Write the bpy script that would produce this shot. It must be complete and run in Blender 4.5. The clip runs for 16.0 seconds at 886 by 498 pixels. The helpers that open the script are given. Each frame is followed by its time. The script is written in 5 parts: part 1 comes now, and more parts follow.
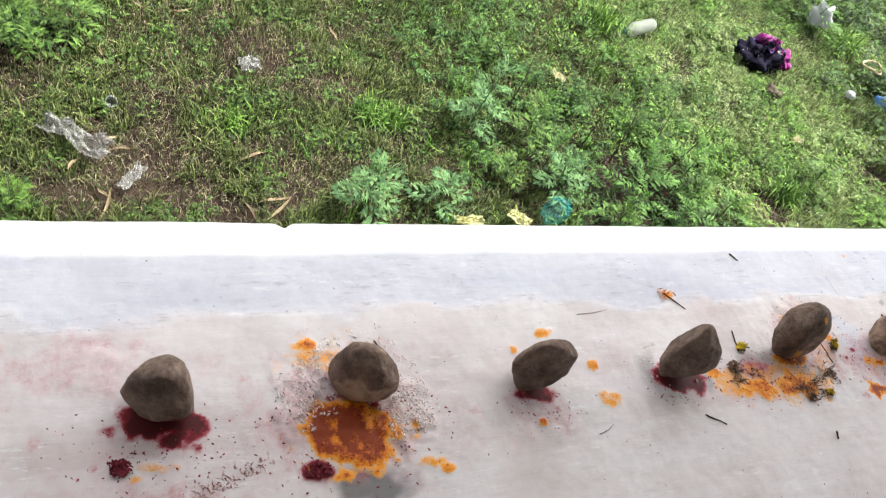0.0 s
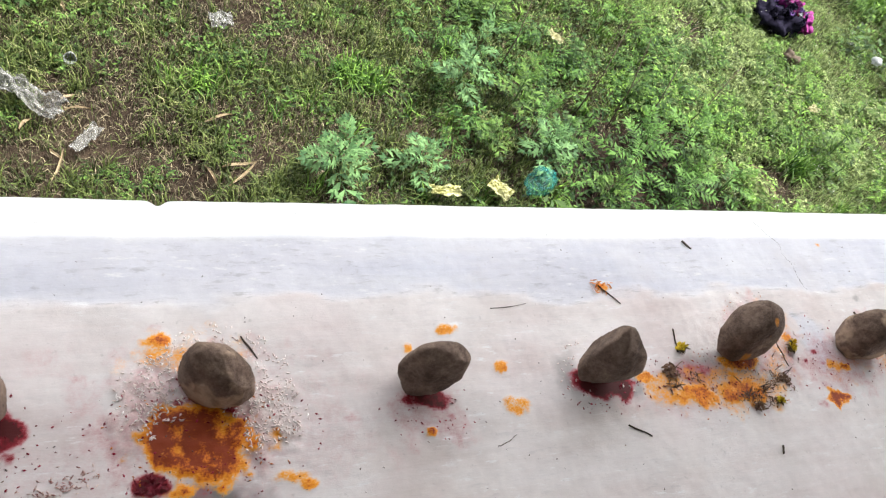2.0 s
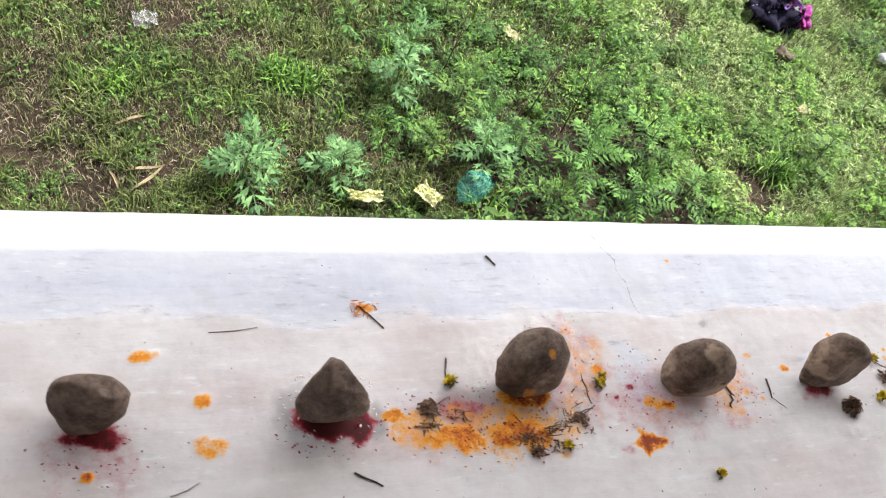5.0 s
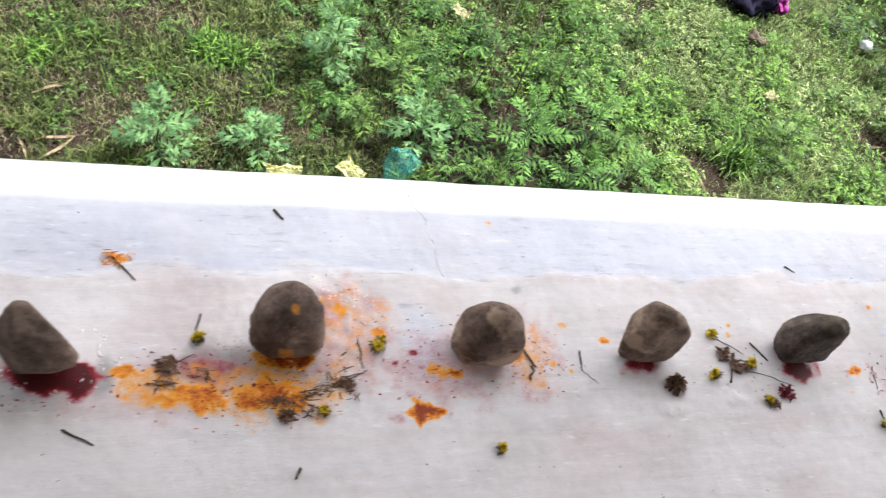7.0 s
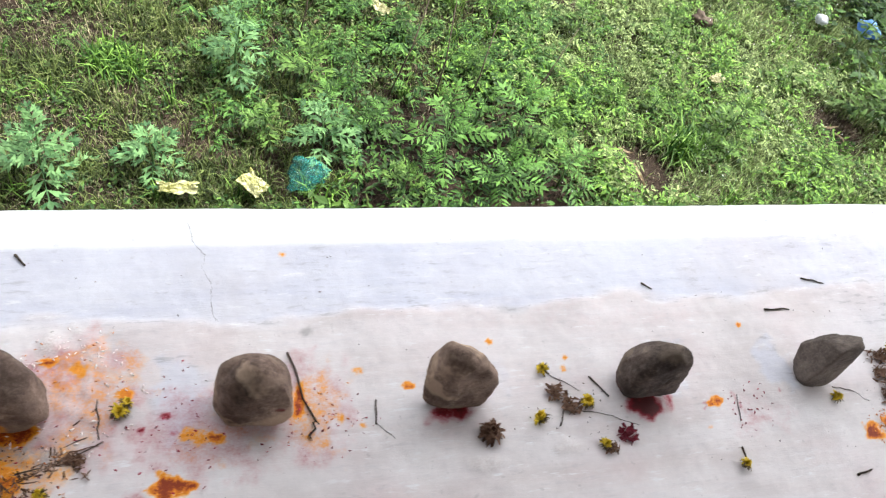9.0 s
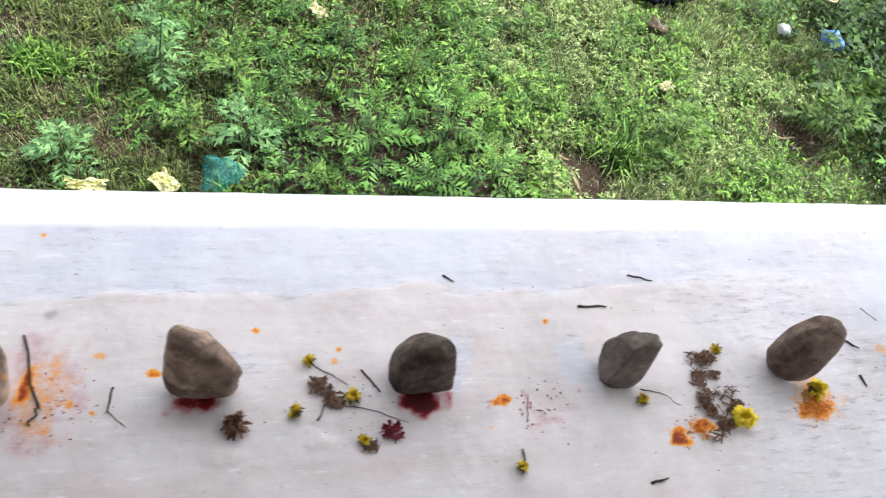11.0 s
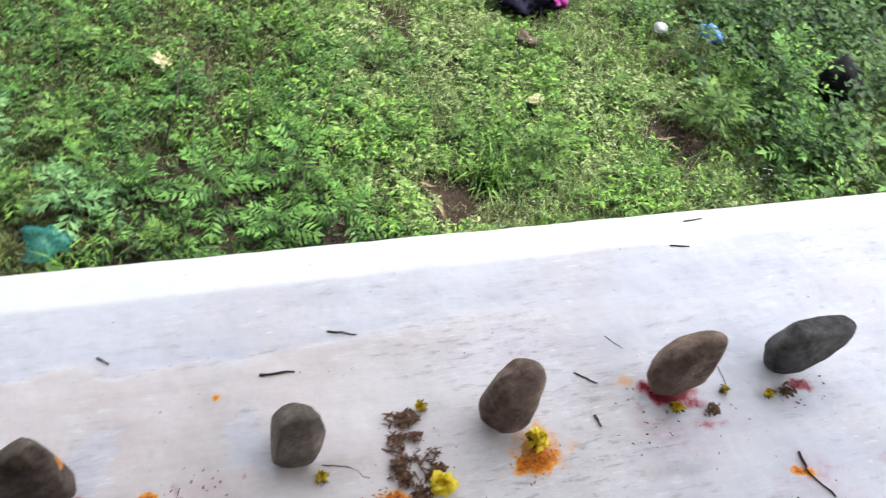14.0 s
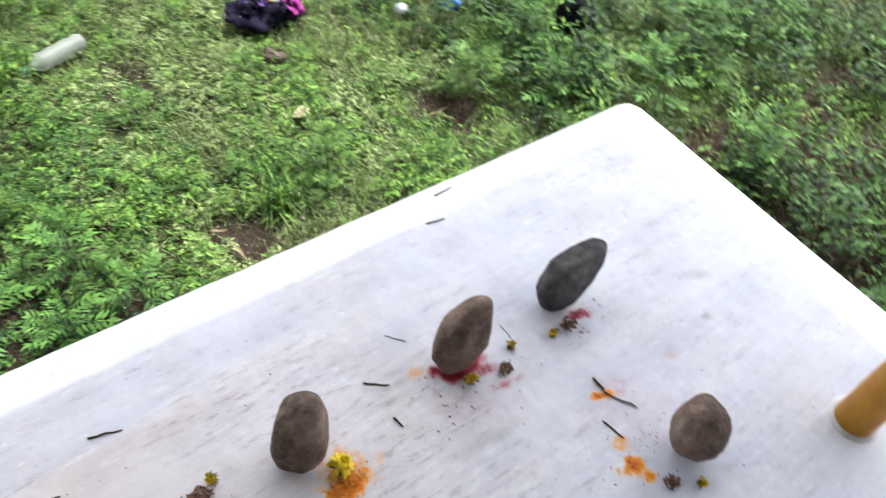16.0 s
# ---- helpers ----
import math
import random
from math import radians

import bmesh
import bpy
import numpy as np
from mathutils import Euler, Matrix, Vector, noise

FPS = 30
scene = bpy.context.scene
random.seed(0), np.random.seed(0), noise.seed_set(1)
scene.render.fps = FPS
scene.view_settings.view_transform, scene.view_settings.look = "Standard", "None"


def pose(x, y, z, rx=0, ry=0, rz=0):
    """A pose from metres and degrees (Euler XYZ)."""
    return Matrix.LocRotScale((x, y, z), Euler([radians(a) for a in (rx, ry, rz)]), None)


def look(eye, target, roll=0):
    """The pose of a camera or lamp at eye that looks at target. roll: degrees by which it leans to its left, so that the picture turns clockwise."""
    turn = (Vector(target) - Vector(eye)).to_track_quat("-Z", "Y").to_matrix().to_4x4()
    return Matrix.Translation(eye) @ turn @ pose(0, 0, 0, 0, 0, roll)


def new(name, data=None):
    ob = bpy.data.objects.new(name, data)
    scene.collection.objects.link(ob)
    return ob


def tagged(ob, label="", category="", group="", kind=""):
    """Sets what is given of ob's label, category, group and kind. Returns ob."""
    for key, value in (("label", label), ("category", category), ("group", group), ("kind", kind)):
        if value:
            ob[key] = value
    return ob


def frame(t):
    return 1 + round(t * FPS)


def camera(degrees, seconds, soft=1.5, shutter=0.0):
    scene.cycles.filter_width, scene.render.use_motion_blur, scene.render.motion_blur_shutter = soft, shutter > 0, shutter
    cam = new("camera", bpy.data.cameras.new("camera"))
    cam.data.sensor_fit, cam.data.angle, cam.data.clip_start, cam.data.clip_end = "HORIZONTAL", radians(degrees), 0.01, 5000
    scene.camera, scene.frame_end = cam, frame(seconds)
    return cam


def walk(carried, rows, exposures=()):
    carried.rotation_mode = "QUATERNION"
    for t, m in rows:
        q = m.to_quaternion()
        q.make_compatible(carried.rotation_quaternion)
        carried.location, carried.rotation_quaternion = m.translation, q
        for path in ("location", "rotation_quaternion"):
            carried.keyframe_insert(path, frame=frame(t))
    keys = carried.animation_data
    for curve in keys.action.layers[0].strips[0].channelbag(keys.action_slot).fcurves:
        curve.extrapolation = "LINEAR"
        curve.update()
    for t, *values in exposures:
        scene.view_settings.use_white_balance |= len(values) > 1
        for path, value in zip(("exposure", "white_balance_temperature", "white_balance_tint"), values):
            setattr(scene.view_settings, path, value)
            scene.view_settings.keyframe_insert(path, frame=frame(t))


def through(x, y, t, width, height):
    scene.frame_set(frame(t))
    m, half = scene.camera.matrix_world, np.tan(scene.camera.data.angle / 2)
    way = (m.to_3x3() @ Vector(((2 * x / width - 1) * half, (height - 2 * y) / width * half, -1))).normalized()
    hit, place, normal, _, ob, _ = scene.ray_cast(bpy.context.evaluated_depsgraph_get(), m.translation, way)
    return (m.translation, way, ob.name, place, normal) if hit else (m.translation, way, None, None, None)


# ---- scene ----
cam = camera(60.57, 16.0, soft=1.2, shutter=0.5)
PATH = [
    (0.0, -2.8420, -0.9041, 1.1910, 37.406, -20.431, -15.319),
    (0.5, -2.7916, -0.8807, 1.1865, 35.270, -20.612, -13.914),
    (1.0, -2.7040, -0.8496, 1.1795, 34.570, -19.745, -14.219),
    (1.5, -2.6215, -0.8347, 1.1901, 33.820, -20.976, -13.492),
    (2.0, -2.5404, -0.8379, 1.1749, 33.590, -19.372, -12.737),
    (2.5, -2.4381, -0.8467, 1.1874, 33.563, -18.063, -12.166),
    (3.0, -2.3300, -0.8484, 1.1966, 33.744, -18.343, -10.277),
    (3.5, -2.2415, -0.8453, 1.1854, 35.034, -17.694, -10.297),
    (4.0, -2.1331, -0.8239, 1.1850, 35.435, -17.643, -11.910),
    (4.2, -2.0941, -0.8182, 1.1909, 35.050, -17.498, -11.958),
    (6.3, -1.6290, -0.9002, 1.2085, 31.775, -14.278, -6.314),
    (6.5, -1.5820, -0.9105, 1.2059, 31.888, -14.462, -6.764),
    (7.0, -1.4588, -0.9153, 1.1944, 32.377, -14.996, -7.510),
    (7.5, -1.3320, -0.8980, 1.1719, 33.587, -14.884, -9.979),
    (8.0, -1.2098, -0.8596, 1.1872, 33.254, -14.360, -9.636),
    (8.5, -1.1195, -0.8288, 1.1748, 32.513, -13.475, -9.978),
    (9.0, -1.0299, -0.8171, 1.1679, 32.378, -12.889, -9.549),
    (11.3, -0.5220, -0.8939, 1.1717, 33.706, -11.994, -7.740),
    (11.5, -0.4694, -0.8880, 1.1632, 33.982, -12.489, -8.093),
    (12.0, -0.3537, -0.8627, 1.1699, 33.069, -11.465, -7.184),
    (12.5, -0.2806, -0.8516, 1.1755, 32.782, -11.207, -7.122),
    (13.0, -0.2216, -0.8444, 1.1743, 33.177, -10.169, -8.788),
    (13.5, -0.1300, -0.8535, 1.1877, 34.310, -10.427, -9.589),
    (14.0, -0.0167, -0.8600, 1.1788, 36.175, -9.060, -13.367),
    (14.5, 0.0473, -0.8576, 1.1817, 37.940, -9.386, -19.391),
    (15.0, 0.0967, -0.8785, 1.1838, 39.818, -8.300, -22.299),
    (15.5, 0.1420, -0.8952, 1.1836, 41.251, -6.974, -27.502),
    (16.0, 0.1736, -0.8951, 1.1799, 39.342, -6.071, -35.379),
]
walk(cam, [(t, pose(x, y, z, rx, ry, rz)) for t, x, y, z, rx, ry, rz in PATH],
     [(0.0, 2.32, 6560, 9), (4.0, 2.34, 6540, 9), (7.0, 2.36, 6330, 10), (9.0, 2.36, 6300, 10), (12.5, 2.19, 6200, 10), (16.0, 2.12, 6200, 10)])

# ---- light ----
world = bpy.data.worlds.new("sky")
scene.world = world
world.use_nodes = True
wn, wl = world.node_tree.nodes, world.node_tree.links
sky = wn.new("ShaderNodeTexSky")
sky.sky_type = "NISHITA"
sky.sun_disc = False
sky.sun_elevation, sky.sun_rotation = radians(64), radians(76)
sky.air_density, sky.dust_density, sky.ozone_density = 1.0, 4.0, 1.0
grey = wn.new("ShaderNodeHueSaturation")
grey.inputs["Saturation"].default_value = 0.12
wl.new(sky.outputs["Color"], grey.inputs["Color"])
wl.new(grey.outputs["Color"], wn["Background"].inputs["Color"])
wn["Background"].inputs["Strength"].default_value = 0.112
sun = new("sun", bpy.data.lights.new("sun", "SUN"))
sun.data.energy, sun.data.angle, sun.data.color = 2.75, radians(13), (1.0, 0.96, 0.9)
sun.matrix_world = look((4.0, 1.0, 8.5), (0, 0, 0))


# ---- materials ----
def material(name, rough=0.8):
    m = bpy.data.materials.new(name)
    m.use_nodes = True
    n = m.node_tree.nodes["Principled BSDF"]
    n.inputs["Roughness"].default_value = rough
    n.inputs["Specular IOR Level"].default_value = 0.3
    return m, m.node_tree.nodes, m.node_tree.links, n


def noise_node(nodes, links, scale, detail=4.0, rough=0.55, vector=None):
    n = nodes.new("ShaderNodeTexNoise")
    n.inputs["Scale"].default_value, n.inputs["Detail"].default_value, n.inputs["Roughness"].default_value = scale, detail, rough
    if vector is not None:
        links.new(vector, n.inputs["Vector"])
    return n.outputs["Fac"]


def ramp_node(nodes, links, fac, stops):
    n = nodes.new("ShaderNodeValToRGB")
    while len(n.color_ramp.elements) < len(stops):
        n.color_ramp.elements.new(0.5)
    for e, (at, colour) in zip(n.color_ramp.elements, stops):
        e.position, e.color = at, (*colour, 1)
    links.new(fac, n.inputs["Fac"])
    return n.outputs["Color"]


def mix_node(nodes, links, fac, a, b, mode="MIX"):
    n = nodes.new("ShaderNodeMix")
    n.data_type, n.blend_type = "RGBA", mode
    for value, socket in ((fac, n.inputs[0]), (a, n.inputs[6]), (b, n.inputs[7])):
        if isinstance(value, (int, float)):
            socket.default_value = value
        elif isinstance(value, tuple):
            socket.default_value = (*value, 1)
        else:
            links.new(value, socket)
    return n.outputs[2]


def math_node(nodes, links, op, a, b=0.0, c=0.0):
    n = nodes.new("ShaderNodeMath")
    n.operation = op
    for value, socket in zip((a, b, c), n.inputs):
        if isinstance(value, (int, float)):
            socket.default_value = value
        else:
            links.new(value, socket)
    return n.outputs[0]


def bump_node(nodes, links, bsdf, height, strength=0.3, distance=0.01):
    n = nodes.new("ShaderNodeBump")
    n.inputs["Strength"].default_value, n.inputs["Distance"].default_value = strength, distance
    links.new(height, n.inputs["Height"])
    links.new(n.outputs["Normal"], bsdf.inputs["Normal"])


def coords(nodes, kind="Object"):
    return nodes.new("ShaderNodeTexCoord").outputs[kind]


def plain(name, low, high, scale=40.0, rough=0.7, bump=0.2, distance=0.003, spec=0.3):
    """Two-tone mottled surface with fine relief."""
    m, n, l, b = material(name, rough)
    v = coords(n)
    a = noise_node(n, l, scale, 6, 0.6, v)
    c = noise_node(n, l, scale * 6, 3, 0.6, v)
    s = math_node(n, l, "ADD", math_node(n, l, "MULTIPLY", a, 0.7), math_node(n, l, "MULTIPLY", c, 0.3))
    l.new(ramp_node(n, l, s, [(0.32, low), (0.68, high)]), b.inputs["Base Color"])
    b.inputs["Specular IOR Level"].default_value = spec
    bump_node(n, l, b, s, bump, distance)
    return m


def foliage(name, low, high, tip=None, rough=0.6, through=0.16):
    """Leaf green that varies from leaf to leaf, with some light passing through."""
    m, n, l, b = material(name, rough)
    isl = n.new("ShaderNodeNewGeometry").outputs["Random Per Island"]
    big = noise_node(n, l, 2.2, 3, 0.6, coords(n))
    f = math_node(n, l, "ADD", math_node(n, l, "MULTIPLY", isl, 0.68), math_node(n, l, "MULTIPLY", big, 0.42))
    mid = tuple(0.68 * a + 0.32 * b for a, b in zip(low, high))
    stops = [(0.20, low), (0.55, mid), (0.85, high)]
    if tip:
        stops.append((0.95, tip))
    col = ramp_node(n, l, f, stops)
    l.new(col, b.inputs["Base Color"])
    b.inputs["Specular IOR Level"].default_value = 0.16
    t = n.new("ShaderNodeBsdfTranslucent")
    l.new(col, t.inputs["Color"])
    x = n.new("ShaderNodeMixShader")
    x.inputs[0].default_value = through
    l.new(b.outputs[0], x.inputs[1])
    l.new(t.outputs[0], x.inputs[2])
    l.new(x.outputs[0], n["Material Output"].inputs["Surface"])
    return m


def floor_material():
    """Whitewashed cement with powder stains; the stain amounts lie on the mesh."""
    m, n, l, b = material("whitewashed_cement", 0.62)
    v = coords(n)
    at = n.new("ShaderNodeAttribute")
    at.attribute_name = "stains"
    sep = n.new("ShaderNodeSeparateColor")
    l.new(at.outputs["Color"], sep.inputs[0])
    at2 = n.new("ShaderNodeAttribute")
    at2.attribute_name = "coat"
    sep2 = n.new("ShaderNodeSeparateColor")
    l.new(at2.outputs["Color"], sep2.inputs[0])
    # brushed streaks along the ledge
    mp = n.new("ShaderNodeMapping")
    mp.inputs["Scale"].default_value = (3, 34, 3)
    l.new(v, mp.inputs["Vector"])
    streak = noise_node(n, l, 1.0, 5, 0.6, mp.outputs[0])
    blot = noise_node(n, l, 7, 6, 0.6, v)
    fine = noise_node(n, l, 90, 5, 0.7, v)
    wash = ramp_node(n, l, blot, [(0.3, (0.56, 0.575, 0.66)), (0.55, (0.67, 0.685, 0.77)), (0.75, (0.77, 0.785, 0.85))])
    wash = mix_node(n, l, math_node(n, l, "MULTIPLY", streak, 0.4), wash, (0.44, 0.44, 0.52))
    bed = ramp_node(n, l, blot, [(0.3, (0.56, 0.50, 0.485)), (0.5, (0.68, 0.615, 0.60)), (0.72, (0.79, 0.735, 0.72))])
    nose = ramp_node(n, l, blot, [(0.3, (0.70, 0.71, 0.72)), (0.7, (0.80, 0.80, 0.80))])
    blush = noise_node(n, l, 3.1, 4, 0.6, v)
    bed = mix_node(n, l, math_node(n, l, "MULTIPLY", ramp_node(n, l, blush, [(0.46, (0, 0, 0)), (0.72, (1, 1, 1))]), 0.5), bed, (0.63, 0.46, 0.46))
    # scratches and flakes along the brushing
    mp2 = n.new("ShaderNodeMapping")
    mp2.inputs["Scale"].default_value = (19, 85, 19)
    l.new(v, mp2.inputs["Vector"])
    flake = noise_node(n, l, 1.0, 6, 0.72, mp2.outputs[0])
    patchy = ramp_node(n, l, noise_node(n, l, 5, 4, 0.6, v), [(0.40, (0, 0, 0)), (0.56, (1, 1, 1))])
    col = mix_node(n, l, sep2.outputs[0], bed, wash)
    dark_flake = math_node(n, l, "MULTIPLY", ramp_node(n, l, flake, [(0.55, (0, 0, 0)), (0.64, (1, 1, 1))]), math_node(n, l, "MULTIPLY", patchy, 0.5))
    light_flake = math_node(n, l, "MULTIPLY", ramp_node(n, l, flake, [(0.34, (1, 1, 1)), (0.43, (0, 0, 0))]), math_node(n, l, "MULTIPLY", patchy, 0.7))
    dark_flake = math_node(n, l, "MULTIPLY", dark_flake, math_node(n, l, "MULTIPLY_ADD", sep2.outputs[0], 0.6, 0.4))
    col = mix_node(n, l, dark_flake, col, (0.27, 0.26, 0.29))
    rim = ramp_node(n, l, sep2.outputs[0], [(0.06, (0, 0, 0)), (0.30, (1, 1, 1)), (0.60, (1, 1, 1)), (0.80, (0, 0, 0))])
    chip = noise_node(n, l, 1.0, 5, 0.75, mp2.outputs[0])
    col = mix_node(n, l, math_node(n, l, "MULTIPLY", rim, ramp_node(n, l, chip, [(0.54, (0, 0, 0)), (0.62, (0.45, 0.45, 0.45))])), col, (0.25, 0.23, 0.23))
    col = mix_node(n, l, math_node(n, l, "MULTIPLY", rim, ramp_node(n, l, chip, [(0.38, (0.4, 0.4, 0.4)), (0.46, (0, 0, 0))])), col, (0.80, 0.79, 0.79))
    mp3 = n.new("ShaderNodeMapping")
    mp3.inputs["Scale"].default_value = (1.6, 15, 1.6)
    l.new(v, mp3.inputs["Vector"])
    brush = ramp_node(n, l, noise_node(n, l, 1.0, 5, 0.65, mp3.outputs[0]), [(0.42, (1, 1, 1)), (0.62, (0, 0, 0))])
    col = mix_node(n, l, math_node(n, l, "MULTIPLY", brush, 0.3), col, (0.86, 0.85, 0.86))
    warm = ramp_node(n, l, noise_node(n, l, 2.3, 5, 0.65, v), [(0.52, (0, 0, 0)), (0.70, (1, 1, 1))])
    col = mix_node(n, l, math_node(n, l, "MULTIPLY", warm, 0.28), col, (0.60, 0.52, 0.46))
    col = mix_node(n, l, light_flake, col, (0.84, 0.84, 0.85))
    col = mix_node(n, l, sep2.outputs[1], col, nose)
    spot = ramp_node(n, l, noise_node(n, l, 75, 3, 0.6, v), [(0.66, (0, 0, 0)), (0.74, (1, 1, 1))])
    col = mix_node(n, l, math_node(n, l, "MULTIPLY", spot, 0.35), col, (0.36, 0.33, 0.32))
    col = mix_node(n, l, math_node(n, l, "MULTIPLY", math_node(n, l, "SUBTRACT", fine, 0.35), 0.35), col, (0.42, 0.40, 0.40))
    # dark grey patches
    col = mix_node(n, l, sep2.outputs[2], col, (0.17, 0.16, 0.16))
    grain = noise_node(n, l, 260, 4, 0.8, v)

    clot = noise_node(n, l, 55, 5, 0.7, v)
    mixed = math_node(n, l, "SUBTRACT", math_node(n, l, "ADD", math_node(n, l, "MULTIPLY", grain, 1.0), math_node(n, l, "MULTIPLY", clot, 1.5)), 0.65)

    def powder(amount, base, stops, thin, full, ragged):
        """Powder that fades out softly, with its colour deepening where it lies thick."""
        rough = math_node(n, l, "MULTIPLY", math_node(n, l, "MINIMUM", math_node(n, l, "MULTIPLY_ADD", amount, 1.3, 0.12), 1.0), ragged)
        f = math_node(n, l, "ADD", amount, math_node(n, l, "MULTIPLY", math_node(n, l, "SUBTRACT", mixed, 0.6), rough))
        spread = n.new("ShaderNodeMapRange")
        spread.interpolation_type = "SMOOTHSTEP"
        spread.inputs["From Min"].default_value, spread.inputs["From Max"].default_value = thin, full
        l.new(f, spread.inputs["Value"])
        there = math_node(n, l, "MULTIPLY", spread.outputs["Result"], math_node(n, l, "MINIMUM", math_node(n, l, "MULTIPLY", amount, 6.0), 1.0))
        return mix_node(n, l, there, base, ramp_node(n, l, f, stops))
    pale = ramp_node(n, l, grain, [(0.34, (0.42, 0.30, 0.27)), (0.5, (0.70, 0.62, 0.58)), (0.62, (0.88, 0.85, 0.82))])
    col = mix_node(n, l, math_node(n, l, "MULTIPLY", math_node(n, l, "MINIMUM", sep.outputs[2], 1.0), 0.75), col, pale)
    col = powder(sep.outputs[0], col, [(0.15, (0.56, 0.17, 0.21)), (0.45, (0.42, 0.022, 0.050)), (0.75, (0.24, 0.006, 0.016)), (1.0, (0.085, 0.003, 0.005))], 0.05, 0.74, 0.75)
    col = powder(sep.outputs[1], col, [(0.2, (0.85, 0.43, 0.10)), (0.5, (0.86, 0.34, 0.015)), (0.82, (0.64, 0.15, 0.006)), (1.0, (0.26, 0.035, 0.004))], 0.10, 0.55, 1.1)
    l.new(col, b.inputs["Base Color"])
    b.inputs["Specular IOR Level"].default_value = 0.35
    h = math_node(n, l, "ADD", math_node(n, l, "MULTIPLY", fine, 0.5), math_node(n, l, "MULTIPLY", streak, 0.5))
    bump_node(n, l, b, math_node(n, l, "ADD", h, math_node(n, l, "MULTIPLY", flake, 0.5)), 0.22, 0.004)
    return m


def stone_material(name, dark, mid, light, pale, patches=0.0):
    """Weathered river stone: broad mottling, veins, grit, and powder that clings to it."""
    m, n, l, b = material(name, 0.8)
    v = coords(n)
    rnd = n.new("ShaderNodeObjectInfo").outputs["Random"]
    sh = n.new("ShaderNodeVectorMath")
    sh.operation = "ADD"
    cb = n.new("ShaderNodeCombineXYZ")
    l.new(math_node(n, l, "MULTIPLY", rnd, 30.0), cb.inputs[0])
    l.new(v, sh.inputs[0])
    l.new(cb.outputs[0], sh.inputs[1])
    at = sh.outputs[0]
    big = noise_node(n, l, 13, 5, 0.6, at)
    grit = noise_node(n, l, 210, 6, 0.8, at)
    pits = noise_node(n, l, 70, 5, 0.7, at)
    s = math_node(n, l, "ADD", math_node(n, l, "MULTIPLY", big, 0.55), math_node(n, l, "ADD", math_node(n, l, "MULTIPLY", grit, 0.25), math_node(n, l, "MULTIPLY", pits, 0.20)))
    col = ramp_node(n, l, s, [(0.34, dark), (0.47, mid), (0.57, light), (0.68, pale)])
    vein = ramp_node(n, l, noise_node(n, l, 7, 4, 0.55, at), [(0.47, (0, 0, 0)), (0.50, (1, 1, 1)), (0.53, (0, 0, 0))])
    col = mix_node(n, l, math_node(n, l, "MULTIPLY", vein, 0.35), col, light)
    if patches:
        worn = ramp_node(n, l, noise_node(n, l, 10, 4, 0.6, at), [(0.53, (0, 0, 0)), (0.60, (1, 1, 1))])
        col = mix_node(n, l, math_node(n, l, "MULTIPLY", worn, patches), col, pale)
    tint = n.new("ShaderNodeAttribute")
    tint.attribute_name = "powder"
    sep = n.new("ShaderNodeSeparateColor")
    l.new(tint.outputs["Color"], sep.inputs[0])
    clot = ramp_node(n, l, pits, [(0.35, (0.35, 0.35, 0.35)), (0.6, (1, 1, 1))])
    col = mix_node(n, l, math_node(n, l, "MULTIPLY", sep.outputs[0], math_node(n, l, "MULTIPLY", clot, 0.85)), col, (0.12, 0.006, 0.008))
    col = mix_node(n, l, math_node(n, l, "MULTIPLY", sep.outputs[1], clot), col, (0.62, 0.24, 0.03))
    l.new(col, b.inputs["Base Color"])
    b.inputs["Specular IOR Level"].default_value = 0.2
    bump_node(n, l, b, math_node(n, l, "ADD", math_node(n, l, "MULTIPLY", pits, 0.6), math_node(n, l, "MULTIPLY", grit, 0.4)), 0.5, 0.004)
    return m


def soil_material():
    m, n, l, b = material("soil", 0.95)
    v = coords(n)
    a = noise_node(n, l, 1.6, 6, 0.65, v)
    c = noise_node(n, l, 38, 6, 0.7, v)
    s = math_node(n, l, "ADD", math_node(n, l, "MULTIPLY", a, 0.5), math_node(n, l, "MULTIPLY", c, 0.5))
    col = ramp_node(n, l, s, [(0.3, (0.006, 0.0045, 0.0035)), (0.5, (0.021, 0.0145, 0.010)), (0.7, (0.064, 0.046, 0.032))])
    l.new(col, b.inputs["Base Color"])
    b.inputs["Specular IOR Level"].default_value = 0.1
    bump_node(n, l, b, c, 0.8, 0.03)
    return m


CEMENT, SOIL = floor_material(), soil_material()
BROWNSTONE = stone_material("brown_stone", (0.040, 0.027, 0.022), (0.114, 0.078, 0.061), (0.228, 0.162, 0.127), (0.40, 0.31, 0.245))
TANSTONE = stone_material("tan_stone", (0.036, 0.024, 0.019), (0.128, 0.086, 0.066), (0.255, 0.180, 0.138), (0.50, 0.365, 0.26), 0.7)
BROKENSTONE = stone_material("broken_stone", (0.018, 0.013, 0.011), (0.058, 0.043, 0.037), (0.135, 0.102, 0.084), (0.36, 0.28, 0.20), 0.25)
GREYSTONE = stone_material("grey_stone", (0.050, 0.040, 0.034), (0.105, 0.084, 0.072), (0.190, 0.154, 0.130), (0.34, 0.29, 0.245))
SLATESTONE = stone_material("slate_stone", (0.016, 0.016, 0.017), (0.050, 0.048, 0.048), (0.105, 0.100, 0.096), (0.20, 0.19, 0.18))
GRASS = foliage("grass_green", (0.012, 0.021, 0.006), (0.125, 0.165, 0.044), (0.27, 0.26, 0.14), through=0.25)
HERB = foliage("herb_green", (0.008, 0.025, 0.004), (0.085, 0.155, 0.030))
LUSH = foliage("bright_leaf", (0.014, 0.048, 0.007), (0.165, 0.295, 0.050), through=0.3)
